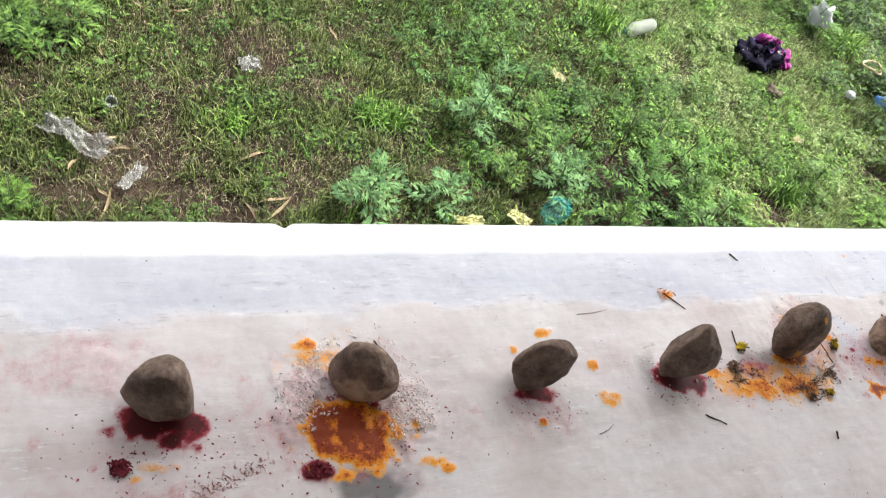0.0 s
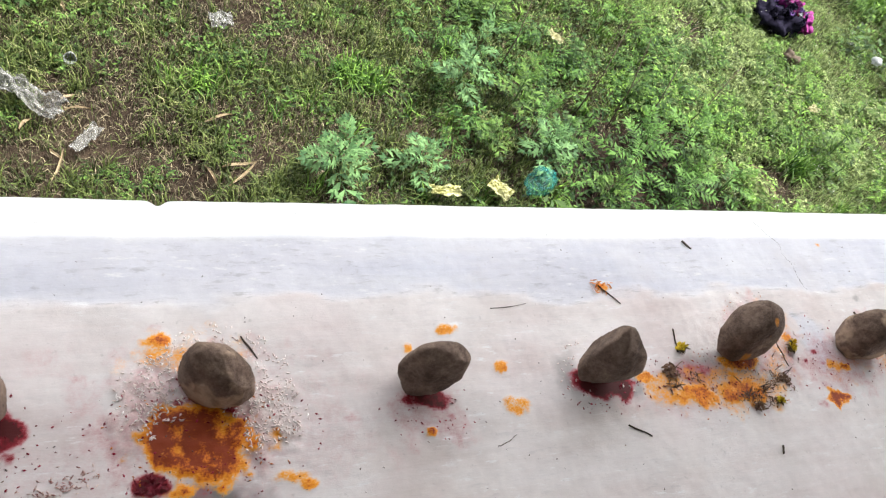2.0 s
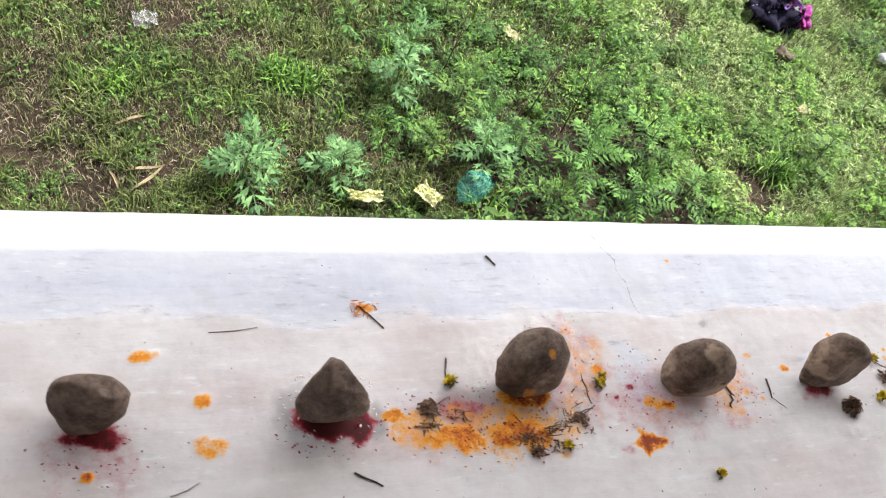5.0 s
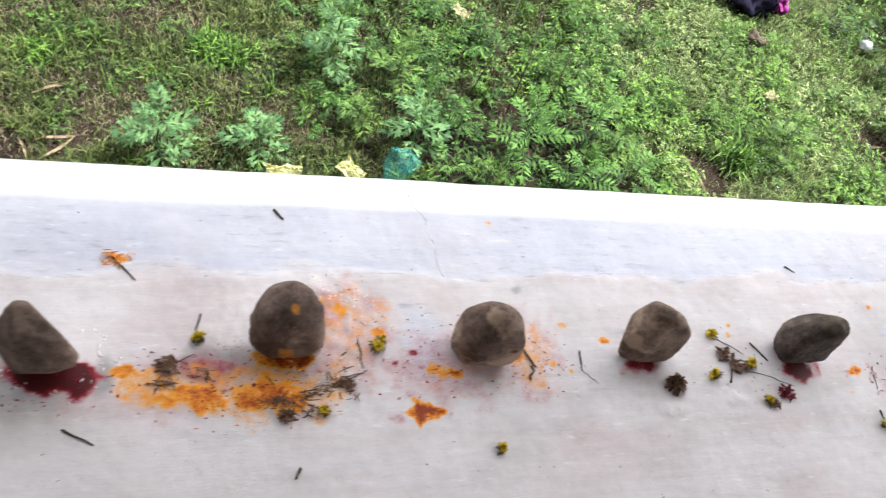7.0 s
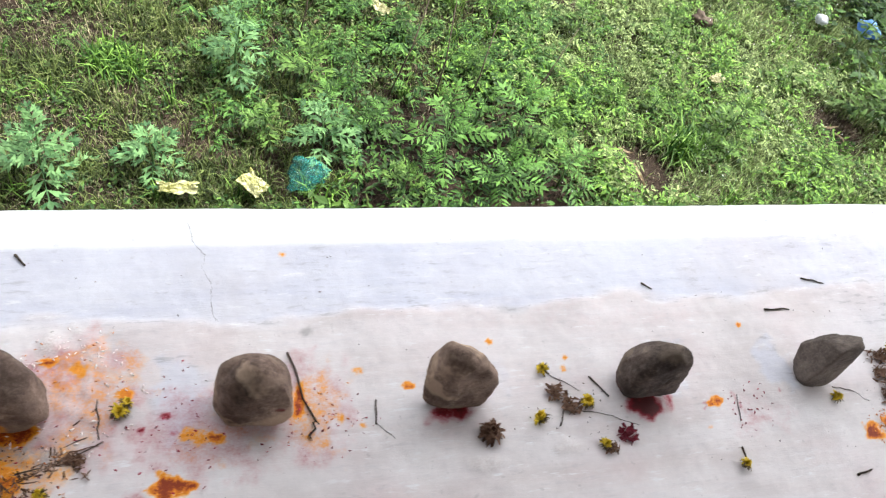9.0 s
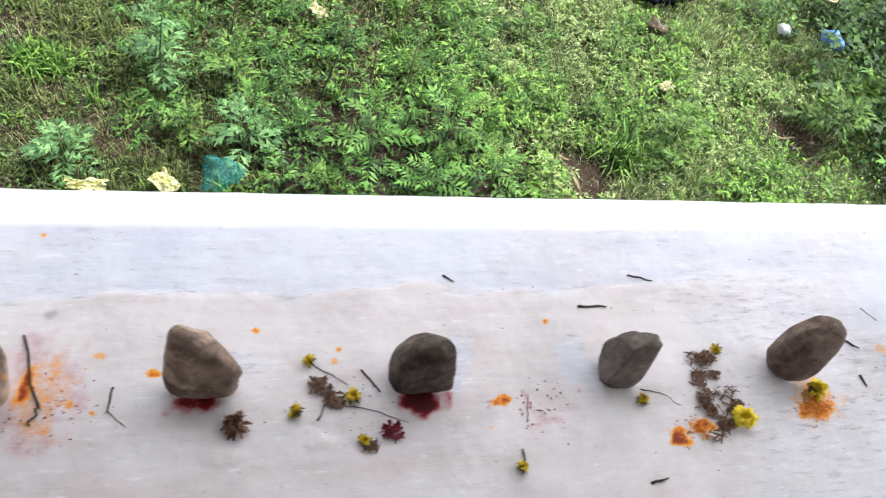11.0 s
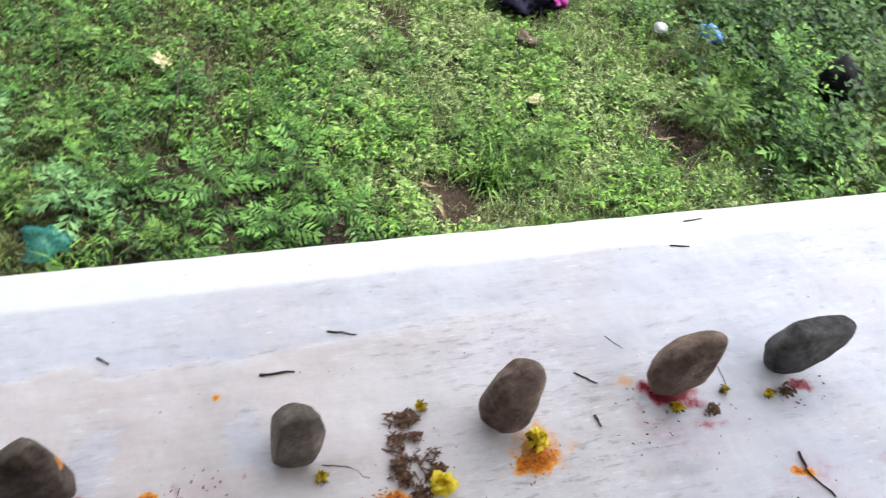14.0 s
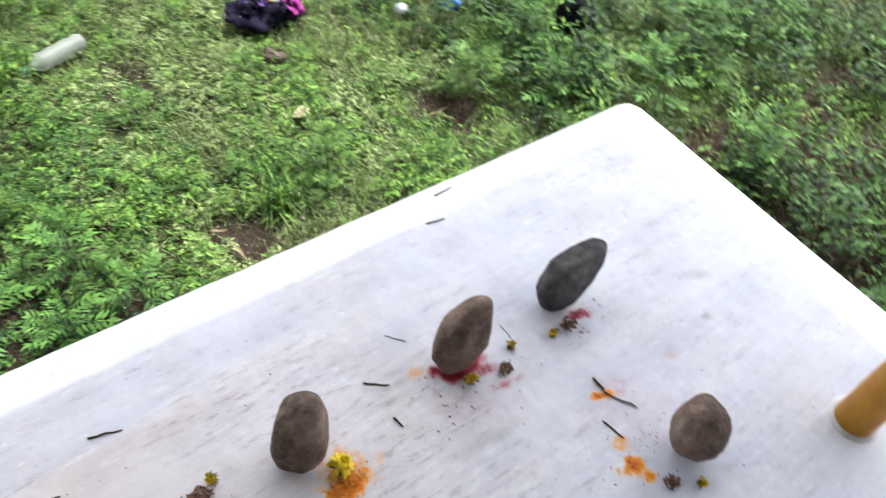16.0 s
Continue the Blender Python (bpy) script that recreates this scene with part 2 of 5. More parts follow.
SILVER = foliage("grey_green_leaf", (0.018, 0.056, 0.018), (0.108, 0.205, 0.075))
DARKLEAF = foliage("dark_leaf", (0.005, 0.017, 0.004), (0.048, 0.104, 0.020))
FERNGREEN = foliage("fern_green", (0.007, 0.026, 0.005), (0.074, 0.160, 0.030))
PALELEAF = foliage("pale_leaf", (0.038, 0.062, 0.020), (0.300, 0.385, 0.145), through=0.38)
STRAW = plain("dry_straw", (0.22, 0.16, 0.09), (0.45, 0.37, 0.25), 60, 0.8)
DRYGRASS = foliage("dry_grass", (0.026, 0.020, 0.012), (0.290, 0.250, 0.165), through=0.1)
TWIG = plain("dark_twig", (0.025, 0.018, 0.013), (0.09, 0.065, 0.045), 90, 0.85)
STEM = plain("green_stem", (0.04, 0.09, 0.02), (0.09, 0.17, 0.05), 60, 0.7)
OCHRE = plain("ochre_paint", (0.46, 0.20, 0.015), (0.62, 0.30, 0.03), 22, 0.55, 0.25)
# kept dark so the unseen slab and walls bounce little light
PLASTER = plain("dull_plaster", (0.08, 0.07, 0.06), (0.15, 0.13, 0.11), 5, 0.9)


# ---- building blocks ----
def mesh_from(name, verts, faces, mat, smooth=False):
    me = bpy.data.meshes.new(name)
    me.from_pydata([tuple(v) for v in verts], [], [tuple(f) for f in faces])
    me.materials.append(mat)
    if smooth:
        me.polygons.foreach_set("use_smooth", [True] * len(me.polygons))
    me.update()
    return me


def part(name, bm, mat, parent=None, label="", smooth=False):
    """Links a bmesh as one mesh object under a thing or a part."""
    me = bpy.data.meshes.new(name)
    bm.to_mesh(me)
    bm.free()
    me.materials.append(mat)
    if smooth:
        me.polygons.foreach_set("use_smooth", [True] * len(me.polygons))
    ob = new(name, me)
    if parent is not None:
        ob.parent = parent
    return tagged(ob, label)


def box(bm, x0, x1, y0, y1, z0, z1):
    r = bmesh.ops.create_cube(bm, size=1)
    for v in r["verts"]:
        v.co = Vector(((x0 + x1) / 2 + v.co.x * (x1 - x0), (y0 + y1) / 2 + v.co.y * (y1 - y0), (z0 + z1) / 2 + v.co.z * (z1 - z0)))
    return r["verts"]


def tube(points, radii, sides=6):
    """A tapered tube along points, as a bmesh."""
    bm = bmesh.new()
    rings = []
    pts = [Vector(p) for p in points]
    for i, p in enumerate(pts):
        d = (pts[min(i + 1, len(pts) - 1)] - pts[max(i - 1, 0)]).normalized()
        u = d.orthogonal().normalized()
        w = d.cross(u)
        rings.append([bm.verts.new(p + radii[i] * (math.cos(a) * u + math.sin(a) * w)) for a in (2 * math.pi * k / sides for k in range(sides))])
    for a, b in zip(rings, rings[1:]):
        for k in range(sides):
            bm.faces.new((a[k], a[(k + 1) % sides], b[(k + 1) % sides], b[k]))
    bm.faces.new(rings[0][::-1])
    bm.faces.new(rings[-1])
    return bm


def field(seed, size, x, y):
    """Smooth value noise between 0 and 1 over numpy arrays."""
    rng = np.random.RandomState(seed)
    table = rng.rand(256, 256)
    out, weight = np.zeros_like(x), 0.0
    for k in range(4):
        u, v = x / size * 2 ** k + 37.3 * k + 100, y / size * 2 ** k + 11.7 * k + 100
        i, j = np.floor(u).astype(int), np.floor(v).astype(int)
        a, b = u - i, v - j
        a, b = a * a * (3 - 2 * a), b * b * (3 - 2 * b)
        t = lambda p, q: table[p % 256, q % 256]
        val = (t(i, j) * (1 - a) + t(i + 1, j) * a) * (1 - b) + (t(i, j + 1) * (1 - a) + t(i + 1, j + 1) * a) * b
        out, weight = out + val * 0.5 ** k, weight + 0.5 ** k
    return out / weight


def step(lo, hi, x):
    t = np.clip((x - lo) / (hi - lo), 0, 1)
    return t * t * (3 - 2 * t)


# ---- the ledge ----
EDGE_X, EDGE_DROP, GROUND = 1.562, 0.027, -1.46
# powder patches: x, y, half length, half width, turn, strength
RED_FIRST = [
    (-2.735, -0.412, 0.062, 0.034, -7, 1.3), (-2.797, -0.476, 0.008, 0.008, -8, 0.9), (-2.831, -0.473, 0.007, 0.006, -8, 0.6),
    (-2.687, -0.459, 0.01, 0.007, -7, 0.7), (-2.909, -0.427, 0.016, 0.013, -7, 0.32), (-2.597, -0.348, 0.014, 0.008, -5, 0.3),
    (-2.653, -0.31, 0.032, 0.016, -4, 0.2), (-2.501, -0.518, 0.026, 0.017, -8, 1.0), (-2.405, -0.420, 0.070, 0.030, -6, 0.6),
    (-2.366, -0.473, 0.063, 0.058, -7, 0.28), (-2.531, -0.454, 0.038, 0.05, -7, 0.3), (-2.055, -0.424, 0.046, 0.022, -6, 1.0),
    (-2.192, -0.447, 0.014, 0.007, -6, 0.3), (-2.018, -0.462, 0.01, 0.006, -6, 0.5),
]
RED_SECOND = [
    (-1.690, -0.430, 0.066, 0.032, -5, 1.2), (-1.477, -0.421, 0.060, 0.036, -5, 0.5), (-1.554, -0.463, 0.032, 0.018, -5, 0.4),
    (-1.155, -0.415, 0.005, 0.005, -5, 1), (-1.126, -0.398, 0.01, 0.007, -5, 0.65), (-1.11, -0.424, 0.008, 0.005, -5, 0.45),
    (-1.162, -0.514, 0.017, 0.01, -6, 0.4), (-1.27, -0.313, 0.049, 0.048, -4, 0.42), (-1.139, -0.41, 0.033, 0.027, -5, 0.2),
    (-0.907, -0.422, 0.055, 0.038, -5, 0.2), (-0.690, -0.424, 0.048, 0.022, -5, 0.7), (-0.106, -0.487, 0.029, 0.009, -5, 0.3),
    (-0.207, -0.451, 0.009, 0.006, -5, 0.5),
]
RED_THIRD = [
    (-0.328, -0.444, 0.046, 0.026, -3, 1.1), (-0.21, -0.46, 0.007, 0.005, -3, 0.5), (-0.136, -0.458, 0.004, 0.023, 17, 0.45),
    (-0.123, -0.495, 0.027, 0.005, -4, 0.3), (-0.041, -0.438, 0.005, 0.005, -3, 0.9), (0.698, -0.414, 0.06, 0.026, -3, 0.75),
    (0.694, -0.484, 0.089, 0.049, -3, 0.2), (0.757, -0.484, 0.038, 0.012, -3, 0.45), (0.976, -0.445, 0.025, 0.013, -23, 0.6),
    (0.917, -0.595, 0.048, 0.034, -24, 0.25), (1.068, -0.603, 0.024, 0.015, -24, 0.28), (0.721, -0.43, 0.042, 0.017, -24, 0.5),
]
ORANGE_FIRST = [
    (-2.430, -0.468, 0.080, 0.062, -7, 1.15), (-2.491, -0.291, 0.027, 0.014, -4, 0.75), (-2.466, -0.324, 0.052, 0.023, -4, 0.4),
    (-2.75, -0.482, 0.031, 0.011, -8, 0.45), (-2.774, -0.497, 0.012, 0.009, -8, 0.45), (-2.305, -0.53, 0.037, 0.014, -7, 0.45),
    (-2.277, -0.544, 0.016, 0.01, -8, 0.65), (-1.989, -0.296, 0.022, 0.011, -3, 0.5), (-2.071, -0.332, 0.009, 0.012, -4, 0.5),
    (-1.898, -0.377, 0.017, 0.011, -5, 0.75), (-1.887, -0.455, 0.033, 0.017, -6, 0.5), (-2.059, -0.486, 0.01, 0.008, -6, 0.9),
    (-1.489, -0.469, 0.052, 0.024, -5, 0.75), (-1.362, -0.465, 0.088, 0.038, -5, 0.72),
]
ORANGE_SECOND = [
    (-1.546, -0.45, 0.065, 0.034, -5, 0.4), (-1.588, -0.422, 0.022, 0.012, -5, 0.7), (-1.121, -0.503, 0.021, 0.022, -5, 1),
    (-1.079, -0.431, 0.024, 0.013, -4, 0.55), (-1.614, -0.218, 0.017, 0.01, -2, 0.6), (-1.052, -0.438, 0.015, 0.01, -5, 1),
    (-1.099, -0.506, 0.019, 0.017, -6, 1), (-0.924, -0.382, 0.008, 0.037, -5, 1), (-1.333, -0.406, 0.057, 0.017, -5, 1),
    (-1.35, -0.458, 0.033, 0.013, -6, 0.8), (-1.295, -0.298, 0.019, 0.008, -4, 0.85), (-1.246, -0.315, 0.016, 0.013, -4, 0.5),
    (-1.188, -0.357, 0.018, 0.009, -5, 0.6),
]
ORANGE_THIRD = [
    (-0.745, -0.377, 0.011, 0.007, -4, 0.8), (-0.824, -0.343, 0.013, 0.007, -4, 0.45), (-0.827, -0.438, 0.008, 0.005, -5, 0.45),
    (-0.862, -0.421, 0.011, 0.008, -5, 0.45), (-0.894, -0.38, 0.037, 0.03, -5, 0.28), (-0.59, -0.305, 0.008, 0.006, -3, 0.8),
    (-0.455, -0.344, 0.007, 0.006, -4, 0.7), (-0.073, -0.302, 0.008, 0.007, -3, 0.85), (-0.178, -0.448, 0.013, 0.009, -5, 0.8),
    (-0.938, -0.117, 0.009, 0.006, -2, 0.5),
]
ORANGE_FOURTH = [
    (0.128, -0.533, 0.021, 0.017, -4, 1.0), (0.184, -0.515, 0.024, 0.014, -4, 0.85), (0.422, -0.497, 0.041, 0.021, -3, 0.7),
    (-0.192, -0.455, 0.012, 0.007, -3, 0.8), (-0.211, -0.494, 0.006, 0.004, -4, 0.5), (0.634, -0.382, 0.026, 0.015, -2, 0.35),
    (-0.463, -0.365, 0.007, 0.006, -2, 0.5), (0.891, -0.596, 0.025, 0.01, -24, 0.8), (0.85, -0.731, 0.032, 0.021, -33, 0.75),
    (0.856, -0.683, 0.022, 0.019, -33, 0.4),
]
PALE = [
    (-2.516, -0.39, 0.037, 0.066, -6, 0.9), (-2.345, -0.432, 0.062, 0.07, -6, 1.0), (-2.471, -0.324, 0.052, 0.034, -4, 0.5),
    (-2.826, -0.317, 0.049, 0.04, -5, 0.35), (-1.34, -0.35, 0.112, 0.072, -4, 0.5), (-1.28, -0.43, 0.056, 0.08, -5, 0.5),
    (-1.269, -0.327, 0.061, 0.072, -4, 0.85), (-0.487, -0.502, 0.027, 0.013, -4, 0.35), (-0.639, -0.517, 0.039, 0.014, -6, 0.4),
]
DARK_PATCHES = [
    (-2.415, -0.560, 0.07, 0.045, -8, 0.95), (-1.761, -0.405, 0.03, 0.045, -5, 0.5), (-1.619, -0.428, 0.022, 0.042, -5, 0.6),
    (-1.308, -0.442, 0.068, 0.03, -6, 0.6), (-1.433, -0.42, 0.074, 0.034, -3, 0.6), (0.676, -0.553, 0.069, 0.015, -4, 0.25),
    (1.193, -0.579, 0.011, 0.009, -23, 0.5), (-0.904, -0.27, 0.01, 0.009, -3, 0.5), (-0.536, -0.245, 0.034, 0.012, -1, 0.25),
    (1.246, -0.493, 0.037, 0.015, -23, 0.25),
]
REPAIR = [
    (-1.105, -0.344, 0.043, 0.058, -4, 0.9), (-0.257, -0.381, 0.045, 0.069, -3, 0.9), (-0.029, -0.392, 0.043, 0.067, -3, 0.9),
    (-1.094, -0.382, 0.065, 0.084, -2, 0.7), (-0.638, -0.371, 0.097, 0.08, -4, 0.5),
]
# faint broad dustings
DUSTING = [
    (-1.25, -0.36, 0.12, 0.10, 0, 0.30), (-1.43, -0.43, 0.13, 0.05, 0, 0.26), (-1.07, -0.43, 0.12, 0.08, 0, 0.30), (-0.90, -0.40, 0.07, 0.10, 0, 0.28), (-2.45, -0.42, 0.17, 0.13, 0, 0.28), (-2.72, -0.56, 0.12, 0.05, -10, 0.34),
    (-2.86, -0.31, 0.16, 0.07, 0, 0.24), (-2.70, -0.50, 0.30, 0.10, 0, 0.16), (-2.30, -0.45, 0.25, 0.15, 0, 0.16), (-2.05, -0.46, 0.10, 0.06, 0, 0.25),
    (-1.45, -0.45, 0.25, 0.08, 0, 0.18), (-0.95, -0.43, 0.15, 0.07, 0, 0.16), (-0.35, -0.26, 0.2, 0.05, 0, 0.12), (-0.12, -0.48, 0.1, 0.05, 0, 0.16), (0.72, -0.50, 0.12, 0.06, 0, 0.14), (0.95, -0.66, 0.18, 0.08, -25, 0.16),
]
RED_STREAKS = [(-2.475, -0.465, 0.03, 0.055, -10, 0.4), (-2.40, -0.424, 0.06, 0.022, -6, 0.6), (-2.43, -0.50, 0.05, 0.03, 0, 0.35), (-2.87, -0.30, 0.09, 0.03, 0, 0.25), (-2.63, -0.33, 0.06, 0.02, -5, 0.16)]
RED = RED_FIRST + RED_SECOND + RED_THIRD + RED_STREAKS + [(*p[:5], p[5] * 1.05) for p in DUSTING]
ORANGE_DUST = [(-1.24, -0.34, 0.10, 0.09, 0, 0.34), (-1.38, -0.46, 0.17, 0.06, 0, 0.42), (-0.90, -0.40, 0.05, 0.09, 0, 0.40), (-1.05, -0.43, 0.09, 0.07, 0, 0.22), (-2.44, -0.32, 0.10, 0.05, 0, 0.34), (0.42, -0.48, 0.06, 0.05, 0, 0.5)]
ORANGE = ORANGE_FIRST + ORANGE_SECOND + ORANGE_THIRD + ORANGE_FOURTH + [(*p[:5], p[5] * 0.75) for p in ORANGE_DUST]


def patch_sum(patches, x, y, seed):
    out = np.zeros_like(x)
    spread = 1.0 if seed == 440 else 1.5
    for k, (px, py, a, b, turn, power) in enumerate(patches):
        near = (abs(x - px) < 2.2 * max(a, b)) & (abs(y - py) < 2.2 * max(a, b))
        dx, dy = x[near] - px, y[near] - py
        c, s = math.cos(radians(turn)), math.sin(radians(turn))
        r = np.hypot((dx * c + dy * s) / a, (dy * c - dx * s) / b)
        wob = field(seed + k, min(max(0.7 * max(a, b), 0.010), 0.03), x[near], y[near])
        out[near] = np.maximum(out[near], power * np.clip((1.2 - r + (1.2 if seed >= 340 else 1.5) * (wob - 0.5)) * spread, 0, 1))
    return out


def ledge_height(x, y, heaps=True):
    """The top of the ledge: a flat bed, a slightly lower wash strip and a nose that falls to the edge."""
    inner = -0.235 + 0.07 * (field(5, 0.5, x, y * 0) - 0.5) + 0.02 * (field(6, 0.06, x, y) - 0.5)
    coat = step(-0.016, 0.016, y - inner + 0.07 * (field(13, 0.05, x * 0.35, y) - 0.5)) * (0.75 + 0.3 * field(14, 0.2, x, y))
    coat = np.maximum(coat, step(0.05, 1.0, x + 0.5 * (field(8, 0.15, x, y) - 0.5)))
    nose_y = step(-0.108, -0.080, y + 0.022 * (field(7, 0.12, x, y) - 0.5))
    nose_x = step(EDGE_X - 0.14, EDGE_X - 0.08, x + 0.05 * (field(9, 0.10, x, y) - 0.5))
    fall = np.maximum(np.clip((y + 0.095) / 0.095, 0, 1) , np.clip((x - EDGE_X + 0.12) / 0.12, 0, 1))
    h = -EDGE_DROP * fall + 0.0025 * (1 - coat) + 0.004 * (field(11, 0.3, x, y) - 0.5) + 0.0018 * (field(12, 0.025, x, y) - 0.5)
    if not heaps:
        return h, coat, nose_y
    coat = np.maximum(coat, 0.75 * step(0.2, 0.6, patch_sum(REPAIR, x, y, 440)))
    heap = 0 if not heaps else np.maximum(patch_sum(PALE, x, y, 240), patch_sum(ORANGE_FIRST, x, y, 140) * 0.6)
    h = h if not heaps else h + heap * (0.002 + 0.007 * field(15, 0.012, x, y))
    return h, coat, np.maximum(nose_y, nose_x)


def build_ledge():
    xs = np.concatenate([np.arange(-6.0, -3.2, 0.1), np.arange(-3.2, EDGE_X - 0.002, 0.005), [EDGE_X]])
    ys = np.concatenate([np.arange(-4.0, -1.0, 0.1), np.arange(-1.0, -0.001, 0.005), [0.0]])
    gx, gy = np.meshgrid(xs, ys, indexing="ij")
    h, coat, nose = ledge_height(gx, gy)
    # round the outer corner and the worn edge
    cx, cy, cr = EDGE_X - 0.045, -0.045, 0.045
    dx, dy = np.maximum(gx - cx, 0), np.maximum(gy - cy, 0)
    d = np.hypot(dx, dy)
    k = np.where((dx > 0) & (dy > 0), np.maximum(dx, dy) / np.maximum(d, 1e-9), 1.0)
    px, py = np.where(dx > 0, cx + dx * k, gx), np.where(dy > 0, cy + dy * k, gy)
    rim = np.minimum(-gy, EDGE_X - gx)
    h = h - 0.006 * np.clip(1 - rim / 0.012, 0, 1) ** 2
    py = py + np.where(-gy < 0.03, 0.006 - 0.004 * field(21, 0.08, gx, gy) - 0.012 * np.exp(-((gx + 2.478) / 0.012) ** 2), 0) * np.clip(1 + gy / 0.03, 0, 1)
    px = px + np.where(EDGE_X - gx < 0.03, 0.006, 0) * np.clip(1 - (EDGE_X - gx) / 0.03, 0, 1)
    nx, ny = gx.shape
    verts = np.stack([px, py, h], -1).reshape(-1, 3)
    i = np.arange(nx * ny).reshape(nx, ny)
    faces = np.stack([i[:-1, :-1], i[1:, :-1], i[1:, 1:], i[:-1, 1:]], -1).reshape(-1, 4)
    border = np.concatenate([i[:, -1][::-1], i[0, ::-1][1:], i[1:, 0], i[-1, 1:-1]])
    # the outer face, down into the soil
    low = verts[border].copy()
    low[:, 2] = GROUND - 0.3
    n0 = len(verts)
    m = len(border)
    side = np.array([(border[a], border[(a + 1) % m], n0 + (a + 1) % m, n0 + a) for a in range(m)])
    ob = new("floor", mesh_from("floor", np.concatenate([verts, low]), np.concatenate([faces, side]), CEMENT, True))
    fx, fy = np.concatenate([gx.ravel(), low[:, 0]]), np.concatenate([gy.ravel(), low[:, 1]])
    extra = np.zeros(m)
    stains = np.ones((n0 + m, 4), dtype=np.float32)
    stains[:, 0], stains[:, 1], stains[:, 2] = patch_sum(RED, fx, fy, 40), patch_sum(ORANGE, fx, fy, 140), patch_sum(PALE, fx, fy, 240)
    layers = np.ones((n0 + m, 4), dtype=np.float32)
    layers[:, 0] = np.concatenate([coat.ravel(), extra + 1])
    layers[:, 1] = np.concatenate([nose.ravel(), extra + 1])
    layers[:, 2] = patch_sum(DARK_PATCHES, fx, fy, 340)
    for key, values in (("stains", stains), ("coat", layers)):
        a = ob.data.attributes.new(key, "FLOAT_COLOR", "POINT")
        a.data.foreach_set("color", values.ravel())
    return tagged(ob, "whitewashed cement temple ledge with powder stains", "floor", kind="structure")


build_ledge()
# unseen roof, its edges set to keep sun and high sky off the ledge
bm = bmesh.new()
box(bm, -6.2, 2.9, -4.2, 0.62, 2.45, 2.6)
tagged(part("ceiling", bm, PLASTER), "unseen cement roof slab placed to shade the ledge", "ceiling", kind="structure")
# unseen wall, added to keep light from behind off the stones
bm = bmesh.new()
box(bm, -6.2, 1.55, -4.2, -4.0, GROUND, 2.45)
tagged(part("wall_back", bm, PLASTER), "unseen wall added behind the ledge to block light", "wall", kind="structure")


# unseen as well, closes the left end against the sky
bm = bmesh.new()
box(bm, -6.2, -6.0, -4.0, -0.3, GROUND, 2.45)
tagged(part("wall_side", bm, PLASTER), "unseen side wall added to block light from the left", "wall", kind="structure")


def build_pole():
    top = new("pole")
    top.location = (1.255, -0.885, 0)
    part("shaft", tube([(0, 0, -0.005), (0, 0, 0.6), (0, 0, 2.45)], [0.036, 0.036, 0.036], 24), OCHRE, top, smooth=True)
    bm = tube([(0, 0, 0.0), (0, 0, 0.006)], [0.046, 0.040], 24)
    part("collar", bm, plain("pale_cement", (0.50, 0.48, 0.46), (0.66, 0.64, 0.62), 30), top, "thin cement collar")
    tagged(top, "ochre painted round steel post standing on the white ledge", "pole")


build_pole()

# ---- the row of stones ----
# Each stone is bounded by worn faces that run into one another. The distances of the faces from
# the stone's middle, in millimetres: top and underside, six shoulder faces, eight flanks and six low faces.
SHOULDER, FLANK, LOW = (42, 6, 0), (8, 8, 0), (-34, 6, 30)


def stone_faces():
    out = [Vector((0, 0, 1)), Vector((0, 0, -1))]
    for rise, count, first in (SHOULDER, FLANK, LOW):
        for k in range(count):
            out.append(Vector((1, 0, 0)))
            out[-1].rotate(Euler((0, -radians(rise), radians(first + 360 * k / count))))
    return np.array(out)


STONE_FACES = stone_faces()


